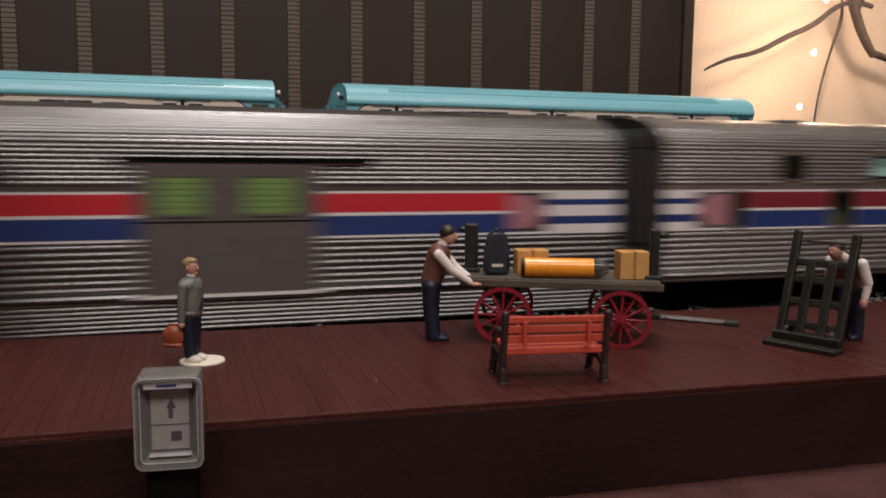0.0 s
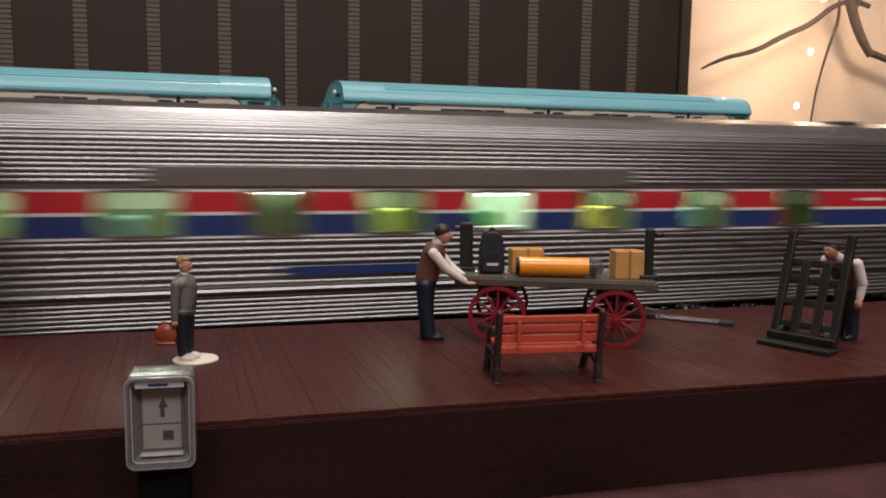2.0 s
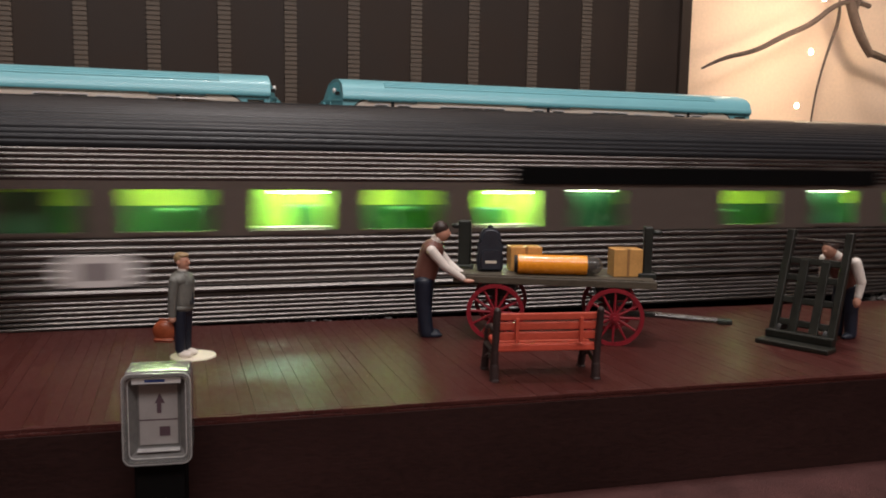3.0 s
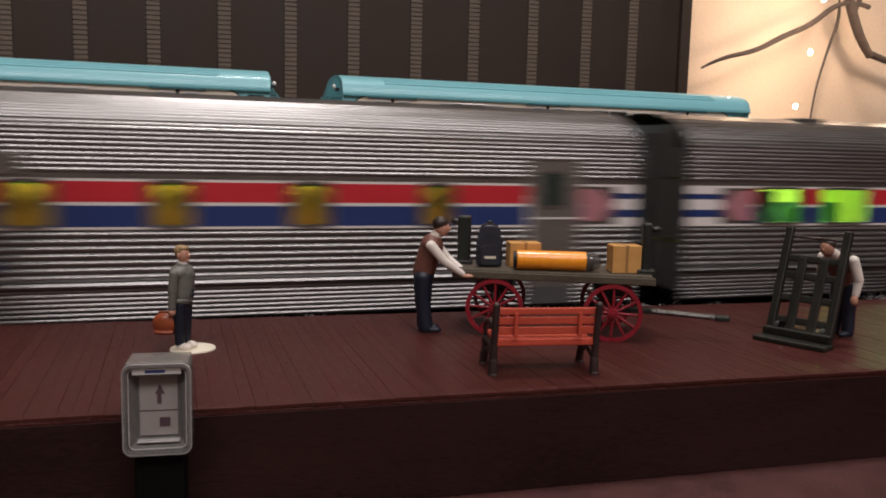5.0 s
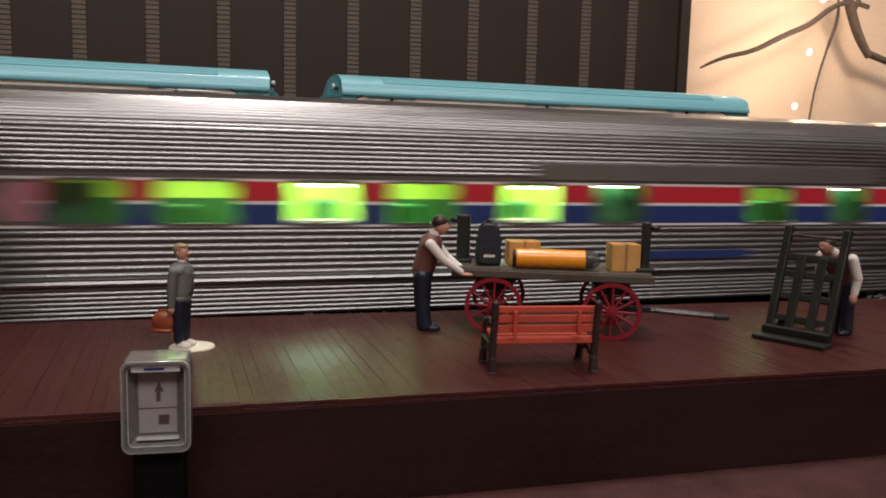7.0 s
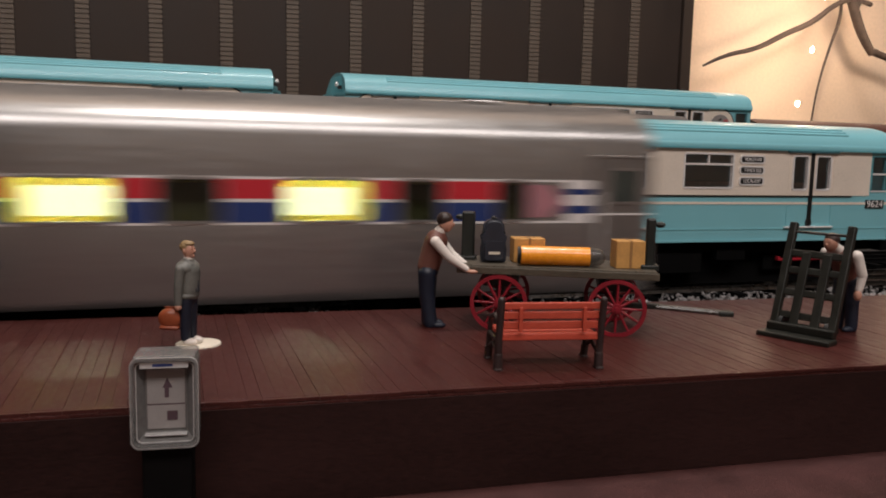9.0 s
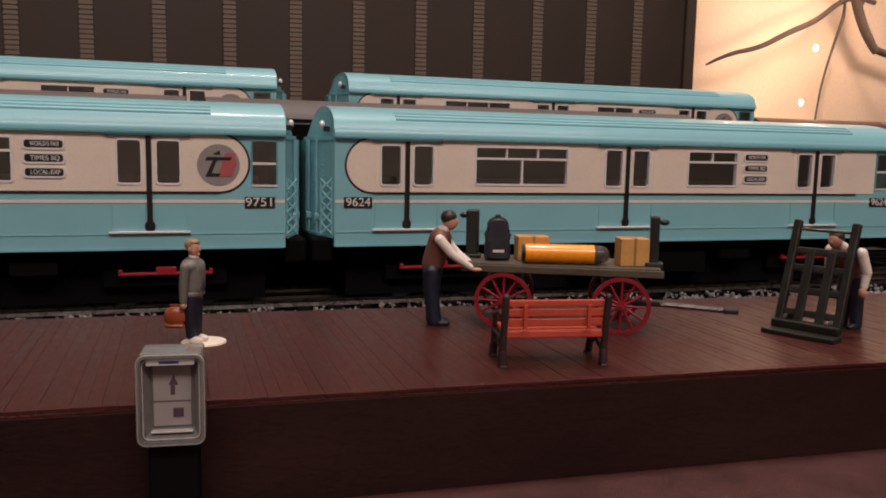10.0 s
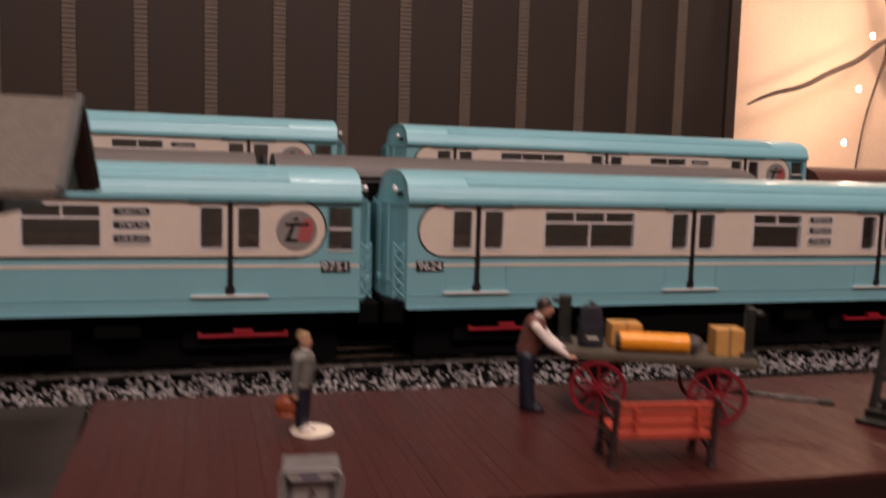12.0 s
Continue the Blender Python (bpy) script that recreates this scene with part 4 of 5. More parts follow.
    # ends, gangway folds, underframe and trucks
    for x, way in ((a, -1), (b, 1)):
        end = part("end_wall", boxes((min(x, x - way * 0.1), max(x, x - way * 0.1), 0.05, 6.15, max(low, 0.2), 4.4), (min(x, x - way * 0.1), max(x, x - way * 0.1), 0.7, 5.5, 4.4, 5.1)), GREYDOOR if style != "dark" else DARKROOF, ob)
        bm = bmesh.new()
        for k in range(2 if way > 0 else 1):
            x0 = x + way * (0.06 + 0.2 * k)
            ring_y = 0.16 * (k % 2)
            box(bm, min(x0, x0 + way * 0.1), max(x0, x0 + way * 0.1), 1.6 + ring_y, 1.95, 0.5, 4.6)
            box(bm, min(x0, x0 + way * 0.1), max(x0, x0 + way * 0.1), 4.25, 4.6 - ring_y, 0.5, 4.6)
            box(bm, min(x0, x0 + way * 0.1), max(x0, x0 + way * 0.1), 1.6, 4.6, 4.5, 4.85 - ring_y)
        part("gangway_folds", bm, GANGWAY, end, "black folded gangway")
        part("end_door", boxes((min(x, x + way * 0.04), max(x, x + way * 0.04), 2.3, 3.9, 0.6, 4.2)), SATIN, end)
        part("coupler", boxes((min(x, x + way * 0.72), max(x, x + way * 0.72), 2.9, 3.3, -0.6, -0.2), bevel=0.05), MATTBLACK, ob)
        tx = x - way * 5.2
        truck = part("truck", boxes((tx - 2.4, tx + 2.4, 0.55, 0.85, -0.8, -0.3), (tx - 2.4, tx + 2.4, 5.35, 5.65, -0.8, -0.3), (tx - 0.5, tx + 0.5, 0.7, 5.5, -0.7, 0.1), bevel=0.06), MATTBLACK, ob)
        for dx in (-1.6, 1.6):
            bm = bmesh.new()
            for y in (1.5, 4.45):
                rod(bm, (tx + dx, y, -0.7), (tx + dx, y + 0.25, -0.7), 0.74, n=18)
            rod(bm, (tx + dx, 1.5, -0.7), (tx + dx, 4.6, -0.7), 0.1)
            part("wheelset", bm, BLACK, truck)
    part("underframe", boxes((a + 0.3, b - 0.3, 0.5, 5.7, 0.1 if style != "high" else 0.3, 0.75), (13, 28, 0.8, 5.4, -0.8, 0.1)), MATTBLACK, ob)
    for x in (6, b - 5):
        part("roof_vent", boxes((x, x + 0.9, 1.6, 2.4, 5.2, 5.5), bevel=0.04), skin, ob)
    return ob


COACH = [(3.15, 1.7), (5.5, 1.9), (8.6, 1.75), (11.15, 1.85), (14.25, 1.7), (17.05, 1.6), (22.15, 1.65), (25.25, 1.45), (28.3, 1.45), (31.2, 1.45), (34.3, 1.35), (37.0, 1.2)]
TRAIN = [
    (-29.0, passenger_car("silver fluted baggage car with striped sides and wide door", [], style="dull", panel=(28.0, 4.3), marks=(3.0, 37.4), doors=())),
    (12.4, passenger_car("silver high-level car with two rows of small windows", [(2.95, 0.6), (6.6, 1.0), (10.2, 1.2), (14.4, 1.2), (18.1, 1.2), (22.0, 1.25), (26.2, 1.3), (29.5, 1.6), (33.2, 1.4)], style="high", lit="dim", dark=(0, 1, 2, 3, 4, 5, 6, 7, 8), upper=[(4.7, 0.95), (8.1, 1.5), (12.1, 1.5), (15.8, 1.6), (20.1, 1.6), (24.2, 1.5)], band=(25.0, 36.2), doors=(38.9,), marks=(2.9, 36.3), blue_bar=(18.6, 21.2))),
    (53.4, passenger_car("silver fluted coach with coloured lit windows", [(6.1, 1.9), (9.6, 1.8), (13.1, 1.8), (16.5, 1.4), (19.3, 1.7), (22.2, 1.7), (25.4, 1.65), (28.7, 1.55), (32.0, 1.45), (38.7, 0.8)], lit="milk", dark=(0, 3, 9), bulbs=(5,), signs=[(34.9, 1.5)], band=(14.1, 27.1), doors=(2.2,), marks=(4.8, 37.4), blue_bar=(17.3, 21.0))),
    (95.0, passenger_car("bronze-grey coach with a black roof and green lit windows", [(2.1, 1.9), (4.9, 2.0), (7.95, 1.75), (10.65, 1.95), (13.65, 1.7), (16.4, 1.6), (21.35, 1.9), (24.5, 1.7), (27.5, 1.7), (30.6, 1.7), (33.7, 1.7)], style="dark", lit="green", dark=(0, 5, 7, 9), bulbs=(2, 4), doors=(39.0,), plaque=4.3, band=(14.6, 27.0))),
    (136.4, passenger_car("silver fluted diner with small amber windows", [(4.5, 2.0), (8.0, 2.0), (11.5, 2.0), (15.0, 2.0), (18.9, 2.3), (24.5, 1.1), (27.65, 1.0), (30.9, 1.05), (34.3, 0.9)], lit="amber", dark=(0, 2, 3, 5, 6, 7, 8), bulbs=(4,), signs=[(21.9, 1.6)], band=(10.0, 25.0), doors=(1.5, 37.4), marks=(3.0, 38.9), blue_bar=(18.6, 24.4))),
    (178.0, passenger_car("silver fluted coach with bright green lit windows", COACH, lit="green", dark=(0, 5, 6, 7, 8, 9, 10), bulbs=(2, 4, 11), band=(15.2, 27.0), marks=(3.0, 38.25), doors=(39.1,), blue_bar=(18.4, 22.2))),
    (219.6, passenger_car("silver fluted coach with lime green lit windows", COACH, lit="green", dark=(0, 5, 7, 8, 9, 10), bulbs=(2, 4, 11), band=(15.2, 27.0), marks=(3.0, 38.25), doors=(39.1,), blue_bar=(18.5, 22.3))),
    (261.0, passenger_car("smooth satin silver end coach with yellow lit windows", [(3.5, 1.8), (7.0, 1.8), (10.5, 1.8), (14.0, 1.8), (17.4, 1.0), (19.9, 2.0), (22.5, 1.5), (25.0, 2.2), (28.1, 1.5), (31.1, 2.1), (33.95, 1.2), (36.7, 0.9)], style="smooth", lit="warm", dark=(4, 6, 8, 10, 11), bulbs=(1, 5, 7, 9), doors=(39.9,), marks=(3.0, 37.65), blue_bar=(20.5, 24.5), tail=0.0)),
]


# ---- things on the platform ----
def wheel(parent, at, r, turn):
    """A spoked cart wheel standing upright, its axle along the local y."""
    ob = new("wheel", None)
    ob.parent = parent
    ob.matrix_basis = pose(at[0] * U, at[1] * U, at[2] * U)
    bm = bmesh.new()
    n = 32
    prof = [(r, -0.05), (r, 0.05), (r - 0.09, 0.05), (r - 0.09, -0.05)]
    rings = [[bm.verts.new((q * math.cos(2 * math.pi * i / n), y, q * math.sin(2 * math.pi * i / n))) for q, y in prof] for i in range(n)]
    for i in range(n):
        j = (i + 1) % n
        for k in range(4):
            m = (k + 1) % 4
            bm.faces.new((rings[i][k], rings[i][m], rings[j][m], rings[j][k]))
    part("rim", bm, WHEELRED, ob, smooth=40)
    bm = bmesh.new()
    for i in range(12):
        a = 2 * math.pi * i / 12 + turn
        rod(bm, (0.05 * math.cos(a), 0, 0.05 * math.sin(a)), ((r - 0.06) * math.cos(a), 0, (r - 0.06) * math.sin(a)), 0.038, 0.026, n=7)
    part("spokes", bm, WHEELRED, ob, smooth=60)
    bm = bmesh.new()
    rod(bm, (0, -0.1, 0), (0, 0.1, 0), 0.11, 0.11, n=14)
    rod(bm, (0, -0.15, 0), (0, 0.15, 0), 0.05, n=10)
    part("hub", bm, WHEELRED, ob, smooth=40)
    return ob


def baggage_cart():
    """A four-wheeled station baggage cart; x runs along the deck, y = 0 is its near side."""
    turn = -25.5
    ob = thing("baggage_cart", None, None, "flat olive wooden baggage cart on red spoked wheels", "cart", at=(6.04, 17.05, 0), turn=turn)
    L, W = 4.38, 1.7
    for k in range(7):
        y = 0.0 + W * k / 7
        part("deck_board", boxes((0, L, y + 0.012, y + W / 7 - 0.012, 1.4, 1.5), bevel=0.012), CARTWOOD, ob)
    part("side_sill", boxes((-0.05, L + 0.05, -0.06, 0.0, 1.31, 1.47), bevel=0.015), CARTWOOD, ob)
    part("side_sill", boxes((-0.05, L + 0.05, W, W + 0.06, 1.31, 1.47), bevel=0.015), CARTWOOD, ob)
    for k in range(24):
        part("rivet", made(ball, (0.1 + k * 0.182, -0.01, 1.49), (0.03, 0.03, 0.025), u=6, v=4), CARTWOOD, ob)
    for x in (0.92, L - 0.84):
        part("bolster", boxes((x - 0.22, x + 0.22, 0.1, W - 0.1, 1.16, 1.36), bevel=0.03), STAKE, ob)
        bm = bmesh.new()
        rod(bm, (x, 0.0, 0.65), (x, W, 0.65), 0.06)
        part("axle", bm, STAKE, ob)
        part("spring_hanger", boxes((x - 0.4, x + 0.4, 0.3, W - 0.3, 0.98, 1.16), (x - 0.08, x + 0.08, 0.3, W - 0.3, 0.55, 1.0), bevel=0.03), STAKE, ob)
        wheel(ob, (x, -0.02, 0.655), 0.65, 0.1 + x)
        wheel(ob, (x, W + 0.02, 0.655), 0.65, 0.3 + x)
    for x, y, way, q in ((0.1, 0.95, -1, 0.15), (L - 0.12, 0.55, 1, 0.1)):
        part("stake", boxes((x - q, x + q, y - 0.12, y + 0.12, 1.48, 2.64), bevel=0.04), STAKE, ob)
        part("stake_hook", made(ball, (x + way * 0.2, y, 2.5), (0.12, 0.08, 0.07)), STAKE, ob)
        part("stake_socket", boxes((x - 0.2, x + 0.2, y - 0.18, y + 0.18, 1.46, 1.6), bevel=0.03), STAKE, ob)
    bm = bmesh.new()
    rod(bm, (L + 0.1, 0.75, 0.6), (L + 1.5, 0.55, 0.56), 0.07, n=8)
    part("tongue", bm, TONGUE, ob, "dull grey steel draw tongue")
    part("tongue_yoke", boxes((L - 0.9, L + 0.3, 0.7, 0.88, 0.54, 0.66), bevel=0.02), STAKE, ob)
    part("tongue_grip", boxes((L + 1.45, L + 1.78, 0.42, 0.66, 0.49, 0.62), bevel=0.04), STAKE, ob)
    return ob, pose(6.04 * U, 17.05 * U, 0, 0, 0, turn)


cart, CART = baggage_cart()


def on_cart(ob, x, y, turn=0, z=1.505):
    ob.matrix_basis = CART @ pose(x * U, y * U, z * U, 0, 0, turn)
    return ob


def rucksack():
    """An upright bag, wide at its foot and drawn in below the rounded top."""
    half = [(0.25, 0.0), (0.29, 0.05), (0.3, 0.3), (0.27, 0.48), (0.235, 0.6), (0.25, 0.72), (0.23, 0.88), (0.16, 0.97), (0.07, 1.0)]
    bm = bmesh.new()
    plate(bm, half + [(-x, z) for x, z in reversed(half)], -0.15, 0.15)
    bmesh.ops.bevel(bm, geom=[e for e in bm.edges if abs(e.verts[0].co.y - e.verts[1].co.y) < 1e-6], offset=0.06, segments=3, affect="EDGES")
    ob = thing("rucksack", bm, BAGBLUE, "navy black upright rucksack on the cart", "bag", smooth=50)
    part("pocket", made(plate, rounded(-0.21, 0.21, 0.06, 0.5, 0.08), -0.2, -0.14), BAGBLUE, ob)
    part("badge", boxes((-0.13, 0.13, -0.21, -0.198, 0.2, 0.26)), BASE, ob, "small pale badge")
    part("grab_loop", made(ball, (0, 0, 1.02), (0.07, 0.05, 0.05)), BLACK, ob)
    return ob


on_cart(rucksack(), 0.72, 0.6, 12)


def carton(w, d, h, label):
    ob = thing("carton", boxes((-w / 2, w / 2, -d / 2, d / 2, 0, h), bevel=0.015), CARTON, label, "box", group="cartons")
    part("tape", boxes((-0.03, 0.03, -d / 2 - 0.005, d / 2 + 0.005, 0.02, h + 0.005)), TAPE, ob)
    part("flap_seam", boxes((-w / 2 + 0.02, w / 2 - 0.02, -0.008, 0.008, h, h + 0.004)), TAPE, ob)
    return ob


on_cart(carton(0.66, 0.5, 0.62, "square tan cardboard carton with a centre seam"), 3.78, 0.6, 12)
on_cart(carton(0.74, 0.5, 0.56, "tan cardboard carton behind the orange cylinder"), 1.5, 0.95, 14)


def gas_bottle():
    bm = bmesh.new()
    rod(bm, (-0.8, 0, 0.23), (0.72, 0, 0.23), 0.22, n=24)
    ball(bm, (-0.8, 0, 0.23), (0.1, 0.22, 0.22))
    ob = thing("cylinder_tank", bm, ORANGE, "glossy orange cylinder lying on the cart", "cylinder", smooth=40)
    bm = bmesh.new()
    rod(bm, (0.72, 0, 0.23), (0.88, 0, 0.23), 0.215, n=24)
    ball(bm, (0.88, 0, 0.23), (0.2, 0.2, 0.2))
    part("cap", bm, CAPSMOKE, ob, "rounded smoky clear cap", smooth=40)
    bm = bmesh.new()
    rod(bm, (0.74, 0, 0.23), (0.94, 0, 0.23), 0.12, 0.08, n=16)
    part("valve", bm, BLACK, ob, smooth=40)
    bm = bmesh.new()
    rod(bm, (-0.9, 0, 0.23), (-0.82, 0, 0.23), 0.19, 0.21, n=24)
    part("end_ring", bm, BLACK, ob, smooth=40)
    return ob


on_cart(gas_bottle(), 2.2, 0.35, 4, 1.5)


def bench():
    """A slatted bench with cast ends; its back stands toward y = 0, x along its length."""
    ob = thing("bench", None, None, "orange-red slatted bench with dark cast ends, seen from behind", "bench", at=(5.55, 13.52, 0), turn=-9)
    L = 2.1
    lean = lambda z: -0.02 - 0.16 * (z - 0.55)
    for z, h in ((0.8, 0.15), (0.99, 0.15), (1.18, 0.13)):
        bm = bmesh.new()
        box(bm, 0.1, L - 0.1, lean(z) + 0.02, lean(z) + 0.08, z, z + h, bevel=0.02)
        part("back_slat", bm, BENCHRED, ob)
    for x in (0.42, L - 0.46):
        part("back_strap", boxes((x, x + 0.07, -0.13, -0.06, 0.76, 1.22), bevel=0.01), BENCHRED, ob)
    part("seat_rail", boxes((0.1, L - 0.1, -0.03, 0.1, 0.58, 0.72), bevel=0.025), BENCHRED, ob)
    for k in range(4):
        y = 0.12 + 0.19 * k
        part("seat_slat", boxes((0.1, L - 0.1, y, y + 0.16, 0.6 + 0.01 * k, 0.68 + 0.01 * k), bevel=0.015), BENCHRED, ob)
    for x in (0.0, L - 0.15):
        bm = bmesh.new()
        run = [((0.02, 0.0), (0.03, 0.3), 0.09), ((0.03, 0.3), (0.0, 0.58), 0.075), ((0.0, 0.58), (-0.13, 1.36), 0.07), ((0.0, 0.56), (0.78, 0.58), 0.055), ((0.78, 0.58), (0.82, 0.3), 0.065), ((0.82, 0.3), (0.9, 0.0), 0.08), ((-0.05, 0.95), (0.35, 1.0), 0.05), ((0.35, 1.0), (0.72, 0.9), 0.05), ((0.72, 0.9), (0.78, 0.58), 0.05), ((0.05, 0.28), (0.45, 0.44), 0.04), ((0.45, 0.44), (0.84, 0.28), 0.04)]
        for a, b, r in run:
            rod(bm, (x + 0.075, a[0], a[1]), (x + 0.075, b[0], b[1]), r, n=8)
            ball(bm, (x + 0.075, b[0], b[1]), r, u=8, v=6)
        for y in (0.02, 0.9):
            box(bm, x, x + 0.15, y - 0.1, y + 0.1, 0.0, 0.07, bevel=0.02)
        part("cast_end", bm, IRON, ob, smooth=50)
    return ob


bench()


def hand_truck():
    """A wooden hand truck that leans back against its porter; it is built upright and tilted."""
    ob = new("hand_truck", None)
    ob.matrix_basis = pose(12.99 * U, 15.0 * U, 0.06 * U, 0, 0, -65)
    tagged(ob, "dark green ladder-backed hand truck, tilted", "hand truck")
    lean = Matrix.Rotation(radians(-17), 4, "X")

    def tilted(name, bm, **kw):
        bmesh.ops.transform(bm, matrix=lean, verts=bm.verts)
        return part(name, bm, TRUCKGREEN, ob, **kw)
    W = 1.3
    for x in (0.0, W):
        bm = bmesh.new()
        box(bm, x - 0.09, x + 0.09, 0.0, 0.16, 0.0, 2.64, bevel=0.03)
        tilted("rail", bm)
    for x in (0.43, 0.9):
        tilted("slat", boxes((x - 0.1, x + 0.1, 0.02, 0.1, 0.1, 1.95), bevel=0.02))
    for z in (0.4, 0.92, 1.44, 1.84):
        tilted("crossbar", boxes((0.0, W, 0.06, 0.17, z, z + 0.16), bevel=0.02))
    bm = bmesh.new()
    rod(bm, (0.0, 0.07, 2.42), (W, 0.07, 2.42), 0.035, n=8)
    bmesh.ops.transform(bm, matrix=lean, verts=bm.verts)
    part("grip_rod", bm, TONGUE, ob, "grey steel rod")
    part("toe_plate", boxes((-0.16, W + 0.16, -0.42, 0.06, -0.04, 0.08), bevel=0.03), TRUCKGREEN, ob)
    part("toe_bar", boxes((-0.1, W + 0.1, -0.06, 0.1, 0.08, 0.26), bevel=0.03), TRUCKGREEN, ob)
    bm = bmesh.new()
    rod(bm, (-0.06, 0.3, 0.2), (W + 0.06, 0.3, 0.2), 0.05)
    part("axle", bm, TRUCKGREEN, ob)
    for x in (0.12, W - 0.12):
        bm = bmesh.new()
        rod(bm, (x - 0.06, 0.3, 0.18), (x + 0.06, 0.3, 0.18), 0.23, n=18)
        part("wheel", bm, BLACK, ob, smooth=40)
    return ob


hand_truck()


def limb(bm, a, b, r0, r1, mi):
    rod(bm, a, b, r0, r1, n=12, mi=mi)
    ball(bm, a, r0, mi, u=10, v=7)
    ball(bm, b, r1, mi, u=10, v=7)


def cart_pusher():
    """Toy figure bent over the cart; it faces local +x."""
    bm = bmesh.new()
    for y in (-0.16, 0.16):
        x = 0.03 if y > 0 else 0.12
        limb(bm, (x, y, 0.12), (0.02, y * 0.9, 0.75), 0.165, 0.175, 0)
        limb(bm, (0.02, y * 0.9, 0.75), (0.02, y * 0.8, 1.25), 0.175, 0.21, 0)
        ball(bm, (x + 0.12, y, 0.08), (0.24, 0.11, 0.09), 1)
    ball(bm, (0.03, 0, 1.3), (0.24, 0.3, 0.22), 0)
    limb(bm, (0.03, 0, 1.4), (0.2, 0, 2.0), 0.26, 0.27, 2)
    ball(bm, (0.2, 0, 2.0), (0.24, 0.34, 0.22), 2)
    rod(bm, (0.24, 0, 2.14), (0.32, 0, 2.3), 0.14, 0.12, mi=3)
    for y in (-0.34, 0.34):
        limb(bm, (0.22, y, 2.02), (0.54, y * 0.95, 1.66), 0.12, 0.1, 3)
        limb(bm, (0.54, y * 0.95, 1.66), (0.92, y * 0.6, 1.4), 0.1, 0.075, 3)
        ball(bm, (1.05, y * 0.6, 1.35), (0.15, 0.08, 0.05), 4)
    ball(bm, (0.42, 0, 2.4), (0.17, 0.15, 0.2), 4)
    ball(bm, (0.38, 0, 2.5), (0.19, 0.17, 0.17), 5)
    ball(bm, (0.57, 0, 2.38), (0.05, 0.04, 0.05), 4, u=8, v=6)
    return thing("porter_doll", bm, [NAVY, NAVY, VEST, SHIRT, SKIN, HAIR], "painted toy porter in brown vest leaning on the cart", "figurine", at=(5.42, 17.5, 0), turn=-24, group="toy figures", smooth=60)


cart_pusher()


def truck_porter():
    bm = bmesh.new()
    for y in (-0.17, 0.17):
        limb(bm, (0.0, y, 0.12), (0.02, y * 0.9, 0.7), 0.14, 0.16, 0)
        limb(bm, (0.02, y * 0.9, 0.7), (-0.02, y * 0.8, 1.2), 0.16, 0.19, 0)
        ball(bm, (0.1, y, 0.08), (0.22, 0.11, 0.09), 1)
    ball(bm, (0, 0, 1.22), (0.23, 0.29, 0.2), 0)
    limb(bm, (0.02, 0, 1.32), (0.42, 0, 1.8), 0.25, 0.26, 2)
    ball(bm, (0.42, 0, 1.82), (0.23, 0.34, 0.2), 2)
    rod(bm, (0.5, 0, 1.94), (0.72, 0, 2.06), 0.15, 0.12, mi=3)
    for y in (-0.38, 0.38):
        limb(bm, (0.36, y, 1.86), (0.22, y * 1.2, 1.42), 0.125, 0.11, 3)
        limb(bm, (0.2, y * 1.2, 1.42), (0.26, y * 1.15, 1.08), 0.105, 0.085, 3)
        ball(bm, (0.3, y * 1.15, 0.95), (0.1, 0.085, 0.13), 4)
    ball(bm, (0.82, 0, 2.13), (0.17, 0.15, 0.19), 4)
    ball(bm, (0.77, 0, 2.23), (0.18, 0.17, 0.15), 5)
    ball(bm, (0.97, 0, 2.1), (0.045, 0.035, 0.045), 4, u=8, v=6)
    return thing("porter_doll", bm, [NAVY, NAVY, VEST, SHIRT, SKIN, HAIR], "painted toy porter in white sleeves behind the hand truck", "figurine", at=(15.05, 14.95, 0), turn=-165, group="toy figures", smooth=60)


truck_porter()


